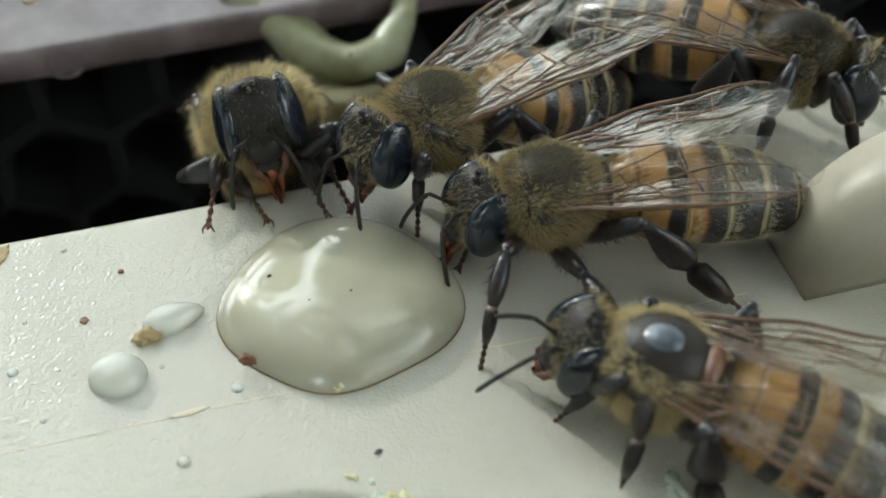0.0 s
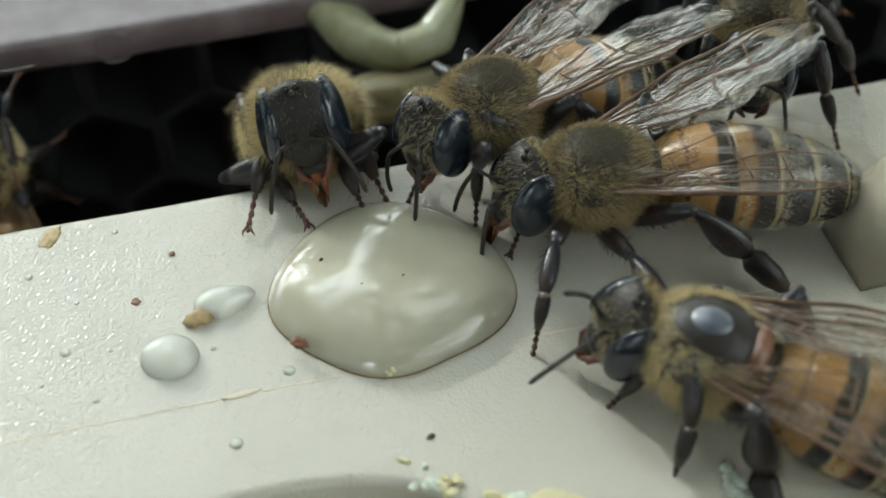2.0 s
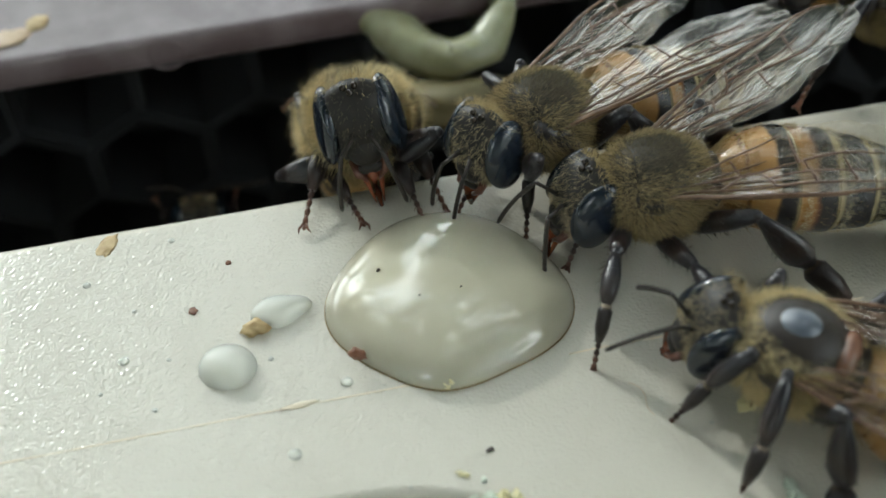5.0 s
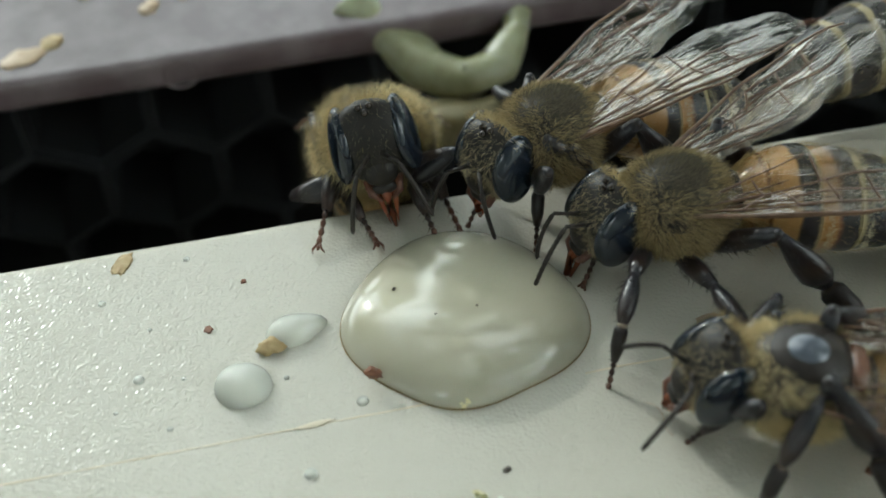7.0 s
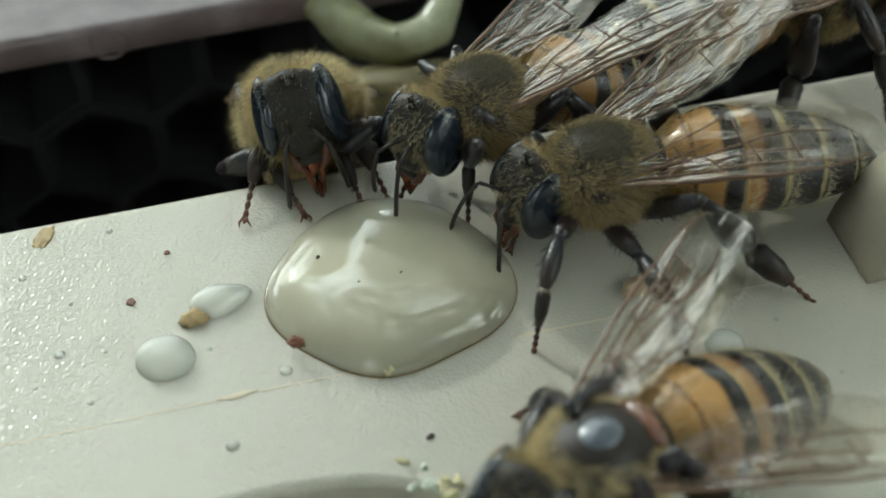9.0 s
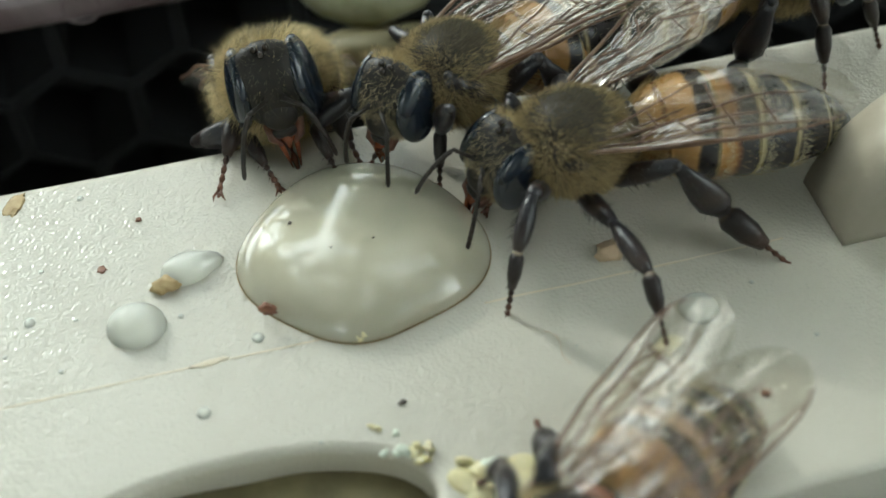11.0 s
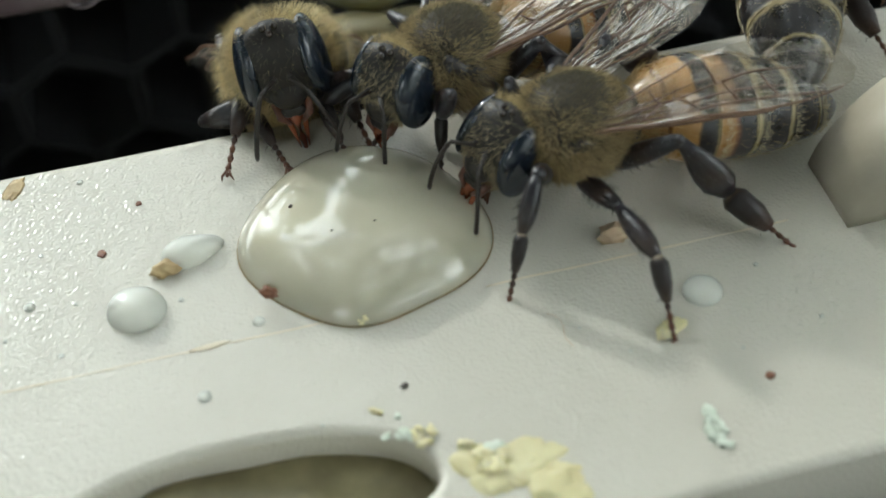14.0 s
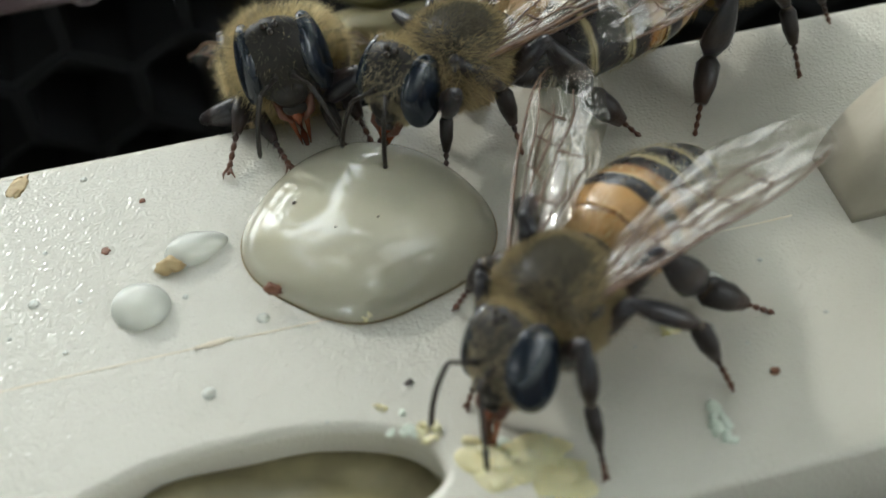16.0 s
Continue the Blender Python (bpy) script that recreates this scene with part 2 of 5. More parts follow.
wing_mat.t.links.new(glaze.outputs[0], wing_mat.t.nodes["Material Output"].inputs["Surface"])
vein_mat = plain("wing_vein", (0.085, 0.045, 0.025), (0.20, 0.12, 0.07), 2, 0.3)


lug_mat = plain("greyed_cream_plastic", (0.43, 0.39, 0.31), (0.37, 0.33, 0.25), 0.5, 0.4, 0.25, 5)
burr_mat = plain("pale_green_burr_wax", (0.38, 0.39, 0.25), (0.18, 0.175, 0.085), 0.5, 0.3, 0.3, 1.2)
burr_mat.put("Subsurface Weight", 0.4)
burr_mat.put("Subsurface Radius", (0.001, 0.001, 0.0005))


# ---- mesh helpers (all in mm) ----
def finish(bm, mat, name, smooth=True):
    me = bpy.data.meshes.new(name)
    bmesh.ops.scale(bm, vec=(MM, MM, MM), verts=bm.verts)
    bm.to_mesh(me)
    bm.free()
    for p in me.polygons:
        p.use_smooth = smooth
    me.materials.append(mat.m)
    return me


def put(name, me, parent=None, m=None, label=""):
    ob = new(name, me)
    ob.parent = parent
    if m is not None:
        ob.matrix_basis = m
    return tagged(ob, label)


def part(name, bm, mat, parent=None, label="", m=None, smooth=True):
    return put(name, finish(bm, mat, name, smooth), parent, m, label)


def at(x, y, z, rx=0, ry=0, rz=0):
    return pose(x * MM, y * MM, z * MM, rx, ry, rz)


def ball(bm, c, r, seg=20, rings=14, m=None):
    vs = bmesh.ops.create_uvsphere(bm, u_segments=seg, v_segments=rings, radius=1)["verts"]
    t = Matrix.Translation(c) @ (m or Matrix()) @ Matrix.Diagonal((*r, 1))
    bmesh.ops.transform(bm, matrix=t, verts=vs)
    return vs


def tube(bm, pts, radii, n=8, flat=1.0, cap=True):
    """A tapered tube along points; flat squeezes it across its second axis."""
    pts = [Vector(p) for p in pts]
    rings = []
    up = Vector((0, 0, 1))
    for i, p in enumerate(pts):
        d = (pts[min(i + 1, len(pts) - 1)] - pts[max(i - 1, 0)]).normalized()
        side = d.cross(up)
        side = side.normalized() if side.length > 1e-3 else Vector((0, 1, 0))
        top = side.cross(d)
        ring = []
        for k in range(n):
            a = 2 * math.pi * k / n
            ring.append(bm.verts.new(p + (side * math.cos(a) * flat + top * math.sin(a)) * radii[i]))
        rings.append(ring)
    for a, b in zip(rings, rings[1:]):
        for k in range(n):
            bm.faces.new((a[k], a[(k + 1) % n], b[(k + 1) % n], b[k]))
    if cap:
        bm.faces.new(rings[0][::-1])
        bm.faces.new(rings[-1])


def lumpy(bm, c, r, amount, scale, seed, seg=24, rings=16, m=None):
    """An uneven blob."""
    for v in ball(bm, (0, 0, 0), (1, 1, 1), seg, rings):
        n = noise.noise(v.co * scale + Vector((seed, seed * 1.7, 0)))
        v.co = Vector((v.co.x * r[0], v.co.y * r[1], v.co.z * r[2])) * (1 + amount * n)
        v.co = (m @ v.co if m else v.co) + Vector(c)


def rolled(points, count, rng):
    """Points and normals picked at random on an ellipsoid given by centre and radii."""
    c, r = points
    out = []
    while len(out) < count:
        d = Vector((rng.gauss(0, 1), rng.gauss(0, 1), rng.gauss(0, 1))).normalized()
        p = Vector((d.x * r[0], d.y * r[1], d.z * r[2]))
        nrm = Vector((d.x / r[0], d.y / r[1], d.z / r[2])).normalized()
        out.append((p + Vector(c), nrm))
    return out


def fur_mesh(name, roots, mat):
    """Hairs as bent tapering blades: root, normal, lean, length, width."""
    vs, fs = [], []
    for p, n, lean, ln, w in roots:
        d = (n + lean).normalized()
        s = d.cross(Vector((0.3, 0.5, 0.8))).normalized() * w
        q = p + d * ln * 0.55
        e = q + (d + lean * 0.7 + Vector((0, 0, -0.12))).normalized() * ln * 0.45
        k = len(vs)
        vs += [p - s, p + s, q - s * 0.7, q + s * 0.7, e]
        fs += [(k, k + 1, k + 3, k + 2), (k + 2, k + 3, k + 4)]
    me = bpy.data.meshes.new(name)
    me.from_pydata([v * MM for v in vs], [], fs)
    me.materials.append(mat.m)
    return me


# ---- the bee's meshes, shared by all bees ----
rng = random.Random(7)
THX = (1.8, 1.62, 1.58)


def thorax_mesh():
    bm = bmesh.new()
    ball(bm, (0, 0, 0), THX, 32, 24)
    for v in bm.verts:
        if v.co.x < -1.1:
            v.co.z *= 0.93
    ball(bm, (-1.75, 0, 0.05), (0.55, 1.0, 0.9), 16, 12)      # hind part
    ball(bm, (1.75, 0, -0.15), (0.55, 0.8, 0.75), 14, 10)     # neck
    for s in (1, -1):
        ball(bm, (0.25, 1.42 * s, 0.45), (0.5, 0.28, 0.3), 10, 8)   # wing root plate
    return finish(bm, cuticle, "thorax")


def thorax_fur(bald, shag=1.0):
    """Golden fuzz round the sides, thinning to short olive fuzz (or a bare plate) on the back."""
    gold, dusk = [], []
    for p, n in rolled(((0, 0, 0), THX), 40000, rng):
        q = math.hypot((p.x - 0.15) / 1.3, p.y / 1.15) + 0.25 * noise.noise(p * 1.9)
        if bald and p.z > 0 and math.hypot((p.x + 0.12) / 1.3, p.y / 0.98) < 1.0:
            continue
        edge = min(1.0, max(0.0, (q - (0.6 if shag == 1 else 0.45)) / 0.9)) if p.z > 0 else 1.0
        lean = Vector((-0.7, 0, -0.15)) + Vector((rng.gauss(0, 0.32), rng.gauss(0, 0.32), rng.gauss(0, 0.28)))
        if p.x > 0.9:
            lean.x += 0.9
        if rng.random() > edge:
            dusk.append((p, n, lean, rng.uniform(0.08, 0.18) * shag, rng.uniform(0.004, 0.007)))
        else:
            ln = (rng.uniform(0.2, 0.36) + 0.45 * edge * rng.random() ** 2) * (0.78 if shag == 1 else 1)
            (gold if rng.random() < (0.72 if shag == 1 else 0.92) else dusk).append((p, n, lean, ln * shag, rng.uniform(0.004, 0.0075)))
    return fur_mesh("fur", gold, gold_hair if shag == 1 and not bald else sunlit_ruff), fur_mesh("short_fur", dusk, dusk_hair)


def girth(u):
    """Radius of the abdomen at u from the waist (0) to the tip (1)."""
    if u < 0.3:
        return 0.55 + 1.27 * math.sin(u / 0.3 * math.pi / 2) ** 0.8
    return 1.82 * max(0.0, 1 - ((u - 0.3) / 0.715) ** 2.3) ** 0.62


def spine(u):
    return Vector((-ABD * u, 0, -1.0 * u ** 1.6))


def tergite_mesh(a, b, k):
    bm = bmesh.new()
    rings, n, steps = [], 36, 8
    for i in range(steps + 1):
        f = i / steps
        uu = min(0.998, a + (b + 0.012 - a) * f)
        r = girth(uu) * (0.965 + 0.05 * f ** 2 if b < 1 else 0.975)
        if i == steps and b < 1:
            r -= 0.045
        c = spine(uu)
        rings.append([bm.verts.new(c + Vector((0, r * math.cos(2 * math.pi * j / n), 0.93 * r * math.sin(2 * math.pi * j / n)))) for j in range(n)])
    for p, q in zip(rings, rings[1:]):
        for j in range(n):
            bm.faces.new((p[j], q[j], q[(j + 1) % n], p[(j + 1) % n]))
    bm.faces.new(rings[-1])
    bm.faces.new(rings[0][::-1])
    return finish(bm, abdomen_mat, "tergite")


def abdomen_core():
    bm = bmesh.new()
    tube(bm, [spine(i / 12) for i in range(12)], [max(0.1, girth(i / 12) * 0.92) for i in range(12)], 20)
    return finish(bm, abdomen_mat, "abdomen")


def abdomen_fur():
    gold, pale = [], []
    for _ in range(1500):
        uu = abs(rng.gauss(0, 0.07))
        a = rng.uniform(0, 2 * math.pi)
        r = girth(uu)
        n = Vector((0.1, math.cos(a), math.sin(a)))
        gold.append((spine(uu) + Vector((0, r * math.cos(a), 0.93 * r * math.sin(a))), n.normalized(), Vector((-1.1, 0, 0)) + Vector((0, rng.gauss(0, 0.3), rng.gauss(0, 0.3))), rng.uniform(0.25, 0.6), rng.uniform(0.005, 0.009)))
    for _ in range(1100):
        uu, a = rng.uniform(0.08, 0.95), rng.uniform(0, 2 * math.pi)
        r = girth(uu)
        n = Vector((0, math.cos(a), math.sin(a)))
        gold.append((spine(uu) + Vector((0, r * math.cos(a), 0.93 * r * math.sin(a))), n, Vector((-1.6, 0, 0)) + Vector((0, rng.gauss(0, 0.3), rng.gauss(0, 0.3))), rng.uniform(0.12, 0.26), rng.uniform(0.003, 0.005)))
    for _ in range(3600):
        uu = rng.choice((0.365, 0.54, 0.705, 0.87)) + abs(rng.gauss(0, 0.02))
        a = rng.uniform(0, 2 * math.pi)
        r = girth(uu)
        n = Vector((0, math.cos(a), math.sin(a)))
        pale.append((spine(uu) + Vector((0, r * math.cos(a), 0.93 * r * math.sin(a))), n, Vector((-2.2, 0, 0)) + Vector((0, rng.gauss(0, 0.25), rng.gauss(0, 0.25))), rng.uniform(0.07, 0.15), rng.uniform(0.005, 0.008)))
    return fur_mesh("fur", gold, gold_hair), [fur_mesh("hair_band", [h for h in pale if abs(-h[0].x / ABD - c - 0.02) < 0.07], pale_hair) for c in (0.365, 0.54, 0.705, 0.87)]


def head_shape(v):
    """A flat triangular head: wide at the eyes, narrow at the mouth."""
    t = (1.7 - v.z) / 3.4
    return Vector((v.x * (1 - 0.15 * t) + 0.25 * t, v.y * (1.03 - 0.42 * max(0, t - 0.25)), v.z))


def head_mesh():
    bm = bmesh.new()
    for v in ball(bm, (0, 0, 0), (0.95, 1.72, 1.72), 28, 20):
        v.co = head_shape(v.co)
    ball(bm, (0.72, 0, -0.85), (0.42, 0.72, 0.62), 16, 12)     # clypeus
    ball(bm, (0.75, 0, -1.55), (0.25, 0.5, 0.28), 12, 8)       # labrum
    for s in (1, -1):
        ball(bm, (0.98, 0.33 * s, 0.0), (0.14, 0.16, 0.16), 10, 8)   # antenna socket
    return finish(bm, face_mat, "head")


def head_fur():
    gold, dusk = [], []
    for p, n in rolled(((0, 0, 0), (0.95, 1.72, 1.72)), 3600, rng):
        if abs(p.y) > 1.25 and -0.9 < p.z < 1.2:
            continue
        q = head_shape(p)
        lean = Vector((rng.gauss(0.1, 0.3), rng.gauss(0, 0.3), rng.gauss(-0.2, 0.3)))
        if q.x < 0.1:
            gold.append((q, n, lean, rng.uniform(0.3, 0.6), rng.uniform(0.005, 0.009)))
        elif rng.random() < 0.3:
            (dusk if rng.random() < 0.95 else gold).append((q, n, lean, rng.uniform(0.12, 0.3), rng.uniform(0.007, 0.011)))
    face = []
    for p, n in rolled(((0, 0, 0), (0.95, 1.72, 1.72)), 7000, rng):
        q = head_shape(p)
        if q.x > 0.15 and abs(q.y) < 1.15 - 0.1 * q.z and rng.random() < 0.75 - 0.4 * q.z:
            face.append((q, n, Vector((0, 0, -0.5)) + Vector((rng.gauss(0, 0.3), rng.gauss(0, 0.3), rng.gauss(0, 0.3))), rng.uniform(0.14, 0.32), rng.uniform(0.004, 0.007)))
    return fur_mesh("fur", gold, gold_hair), fur_mesh("short_fur", dusk, dusk_hair), fur_mesh("face_fur", face, face_hair)


def eye_mesh(s):
    bm = bmesh.new()
    for v in ball(bm, (0, 0, 0), (1.0, 0.5, 1.5), 30, 24):
        v.co.x += 0.10 * v.co.z * v.co.z * -0.4
    bmesh.ops.transform(bm, matrix=pose(0.0, 1.24 * s, 0.06, 9 * s, -8, -12 * s), verts=bm.verts)
    return finish(bm, eye_mat, "compound_eye")


def proboscis_mesh(length):
    bm = bmesh.new()
    tube(bm, [(0.55, 0, -1.35), (0.75, 0, -1.9), (0.78, 0, -1.9 - length * 0.5), (0.7, 0, -1.9 - length)], [0.36, 0.3, 0.2, 0.08], 10, 0.75)
    for s in (1, -1):
        tube(bm, [(0.6, 0.28 * s, -1.5), (0.72, 0.3 * s, -2.1), (0.76, 0.16 * s, -1.9 - length * 0.75)], [0.14, 0.13, 0.03], 6)
    return finish(bm, tongue_mat, "proboscis")


def mandible_mesh(s):
    bm = bmesh.new()
    tube(bm, [(0.5, 0.62 * s, -1.25), (0.78, 0.55 * s, -1.75), (0.85, 0.22 * s, -2.05)], [0.2, 0.17, 0.06], 8)
    return finish(bm, tarsus_mat, "mandible")


def antenna_mesh(points, name="antenna"):
    """Scape and an eleven-ringed flagellum through elbow and tip."""
    bm = bmesh.new()
    base, elbow, mid, tip = [Vector(p) for p in points]
    tube(bm, [base, base.lerp(elbow, 0.5), elbow], [0.10, 0.075, 0.085], 8)
    pts, rad = [], []
    for i in range(23):
        f = i / 22
        p = (elbow * (1 - f) ** 2 + mid * 2 * f * (1 - f) + tip * f * f)
        pts.append(p)
        rad.append(0.088 if i % 2 else 0.105)
    rad[0], rad[-1] = 0.05, 0.05
    tube(bm, pts, rad, 8)
    return finish(bm, cuticle, name)


def limb_mesh(name, length, radii, mat, flat=0.75, hairs=0, bow=0.0):
    """A leg joint along +x."""
    bm = bmesh.new()
    n = len(radii)
    tube(bm, [(length * i / (n - 1), 0, bow * math.sin(math.pi * i / (n - 1))) for i in range(n)], radii, 10, flat)
    ball(bm, (0, 0, 0), (radii[0] * 1.1,) * 3, 8, 6)
    for _ in range(hairs):
        x, a = rng.uniform(0.1, 0.95) * length, rng.uniform(0, 6.28)
        r = radii[min(n - 1, int(x / length * n))]
        p = Vector((x, r * flat * math.cos(a), r * math.sin(a)))
        d = Vector((0.7, math.cos(a) * 0.8, math.sin(a) * 0.8)).normalized() * rng.uniform(0.15, 0.35)
        s = Vector((0.008, 0.008, 0))
        bm.faces.new([bm.verts.new(p - s), bm.verts.new(p + s), bm.verts.new(p + d)])
    return finish(bm, mat, name)


def tarsus_mesh(length, first, wide):
    """Broad first joint, four small ones and two claws, along +x."""
    bm = bmesh.new()
    f = length * first
    tube(bm, [(0, 0, 0), (f * 0.15, 0, 0), (f * 0.6, 0, 0), (f, 0, 0)], [wide * 0.6, wide, wide * 0.95, wide * 0.5], 10, 0.85)
    step = (length - f) / 4
    for i in range(4):
        x = f + step * i
        tube(bm, [(x, 0, 0), (x + step * 0.55, 0, 0), (x + step, 0, 0)], [0.045, 0.10, 0.055], 7)
    for s in (1, -1):
        tube(bm, [(length - 0.05, 0.05 * s, 0), (length + 0.14, 0.16 * s, 0.02), (length + 0.24, 0.22 * s, -0.1)], [0.05, 0.04, 0.012], 6)
    ball(bm, (length + 0.08, 0, -0.02), (0.1, 0.07, 0.05), 8, 6)
    for _ in range(60):
        x, a = rng.uniform(0.05, 0.98) * length, rng.uniform(0, 6.28)
        r = wide * 0.8 if x < f else 0.08
        p = Vector((x, r * 0.6 * math.cos(a), r * math.sin(a)))
        d = Vector((0.7, math.cos(a) * 0.8, math.sin(a) * 0.8)).normalized() * rng.uniform(0.1, 0.22)
        s = Vector((0.007, 0.007, 0))
        bm.faces.new([bm.verts.new(p - s), bm.verts.new(p + s), bm.verts.new(p + d)])
    return finish(bm, foot_mat, "tarsus")


def wing_z(x, y, length):
    """Pleats that run along the wing, and a slight camber."""
    return (0.06 * math.sin(y * 3.3 + x * 0.25) + 0.035 * math.sin(y * 8.5 - x * 0.4)) * min(1, x / 2) + 0.05 * math.sin(x * 2.1 + y * 1.3) - 0.012 * (x - length * 0.5) ** 2


def wing_edges(f, length, width, hind):
    """Leading and trailing edge at f along the wing."""
    lead = 0.22 * math.sin(math.pi * min(1, f * 1.05)) * (1 if not hind else 0.6)
    w = width * (math.sin(math.pi * min(1.0, 0.06 + 0.62 * f)) ** 0.9)
    if f > 0.72:
        k = math.sqrt(max(0.0, 1 - ((f - 0.72) / 0.28) ** 2.4))
        lead = lead * k - (1 - k) * width * 0.42
        w = w * k
        return lead, -(w * 0.97) - (1 - k) * width * 0.42
    return lead, -w


def wing_mesh(name, length, width, s, hind):
    """Membrane out along +x, trailing edge to -y (mirrored for the other side)."""
    bm = bmesh.new()
    nx, ny = 44, 14
    grid = []
    for i in range(nx + 1):
        f = i / nx
        a, b = wing_edges(f, length, width, hind)
        row = []
        for j in range(ny + 1):
            y = a + (b - a) * j / ny
            if j == ny:
                y += 0.06 * noise.noise(Vector((f * 14, 2.3 if hind else 0.4, 0)))
            row.append(bm.verts.new((f * length, y * s, wing_z(f * length, y, length))))
        grid.append(row)
    for i in range(nx):
        for j in range(ny):
            q = (grid[i][j], grid[i + 1][j], grid[i + 1][j + 1], grid[i][j + 1])
            bm.faces.new(q if s > 0 else q[::-1])
    return finish(bm, wing_mat, name)


def vein_meshes(length, width, s, hind):
    """The veins: along the leading edge, fanning lengthwise, and cross veins."""
    made = []

    def run(path, r0, r1):
        bm, pts = bmesh.new(), []
        for f, g in path:
            a, b = wing_edges(f, length, width, hind)
            y = a + (b - a) * g
            pts.append((f * length, y * s, wing_z(f * length, y, length) + 0.012))
        tube(bm, pts, [r0 + (r1 - r0) * i / (len(pts) - 1) for i in range(len(pts))], 6)
        made.append(finish(bm, vein_mat, "vein"))

    def bend(f0, g0, f1, g1, curve=0.0, n=9):
        return [(f0 + (f1 - f0) * k / n, g0 + (g1 - g0) * k / n + curve * math.sin(math.pi * k / n)) for k in range(n + 1)]

    run(bend(0, 0.02, 0.93, 0.01, 0, 16), 0.085, 0.035)
    if hind:
        veins = [bend(0.02, 0.3, 0.7, 0.35, 0.05), bend(0.02, 0.6, 0.6, 0.8, 0.0), bend(0.34, 0.35, 0.40, 0.7), bend(0.1, 0.5, 0.5, 0.5)]
    else:
        veins = [bend(0.02, 0.2, 0.42, 0.16), bend(0.42, 0.16, 0.86, 0.05, 0.06), bend(0.02, 0.35, 0.52, 0.5), bend(0.52, 0.5, 0.82, 0.55, 0.05),
                 bend(0.02, 0.6, 0.45, 0.93), bend(0.22, 0.18, 0.30, 0.42, 0, 4), bend(0.42, 0.16, 0.36, 0.44, 0.02, 5), bend(0.56, 0.2, 0.52, 0.5, 0.03, 5),
                 bend(0.70, 0.17, 0.66, 0.52, 0.04, 5), bend(0.30, 0.42, 0.26, 0.74, 0.0, 5), bend(0.5, 0.49, 0.47, 0.9, 0.0, 5), bend(0.40, 0.3, 0.74, 0.32, 0.05)]
    for v in veins:
        run(v, 0.046, 0.026)
    return made


BEE = {
    "thorax": thorax_mesh(), "tfur": thorax_fur(False), "bald": thorax_fur(True), "shaggy": thorax_fur(False, 1.25), "abdomen": abdomen_core(), "afur": abdomen_fur(),
    "tergites": [tergite_mesh(a, b, k) for k, (a, b) in enumerate(((0, .14), (.14, .335), (.335, .51), (.51, .68), (.68, .85), (.85, 1.0)))],
    "head": head_mesh(), "hfur": head_fur(), "eyes": {s: eye_mesh(s) for s in (1, -1)}, "mandibles": {s: mandible_mesh(s) for s in (1, -1)},
    "fore": {s: wing_mesh("forewing", 8.4, 2.3, s, False) for s in (1, -1)}, "hind": {s: wing_mesh("hindwing", 5.9, 1.8, s, True) for s in (1, -1)},
    "fveins": {s: vein_meshes(8.4, 2.3, s, False) for s in (1, -1)}, "hveins": {s: vein_meshes(5.9, 1.8, s, True) for s in (1, -1)},
}
# femur length, tibia length, tarsus length for fore, middle and hind leg
LEGS = ((2.2, 1.8, 2.2), (2.4, 2.1, 2.6), (3.0, 2.7, 2.8))
LEG_MESH = [
    (limb_mesh("leg", 2.2, [0.2, 0.33, 0.35, 0.3, 0.2], leg_mat, 0.95, 140), limb_mesh("tibia", 1.8, [0.16, 0.25, 0.30, 0.31, 0.27, 0.15], leg_mat, 0.95, 110), tarsus_mesh(2.2, 0.55, 0.27)),
    (limb_mesh("leg", 2.4, [0.2, 0.33, 0.35, 0.3, 0.2], leg_mat, 0.95, 140), limb_mesh("tibia", 2.1, [0.16, 0.26, 0.32, 0.34, 0.3, 0.16], leg_mat, 0.95, 110), tarsus_mesh(2.6, 0.52, 0.32)),
    (limb_mesh("leg", 3.0, [0.2, 0.34, 0.37, 0.32, 0.21], leg_mat, 0.85, 160), limb_mesh("tibia", 2.7, [0.16, 0.28, 0.44, 0.55, 0.56, 0.22], leg_mat, 0.55, 160), tarsus_mesh(2.8, 0.58, 0.48)),
]
joint_bm = bmesh.new()
ball(joint_bm, (0, 0, 0), (0.09, 0.17, 0.17), 10, 8)
JOINT = finish(joint_bm, joint_mat, "joint")
HIPS = ((1.0, 0.75, -1.2), (0.0, 0.9, -1.3), (-0.95, 0.85, -1.2))   # from the thorax's centre


def aim(origin, to, up=(0, 0, 1)):
    """A pose at origin (mm) whose x axis points to a place (mm)."""
    x = (Vector(to) - Vector(origin)).normalized()
    y = Vector(up).cross(x)
    y = y.normalized() if y.length > 1e-4 else Vector((0, 1, 0))
    z = x.cross(y)
    m = Matrix((x, y, z)).transposed().to_4x4()
    m.translation = Vector(origin) * MM
    return m


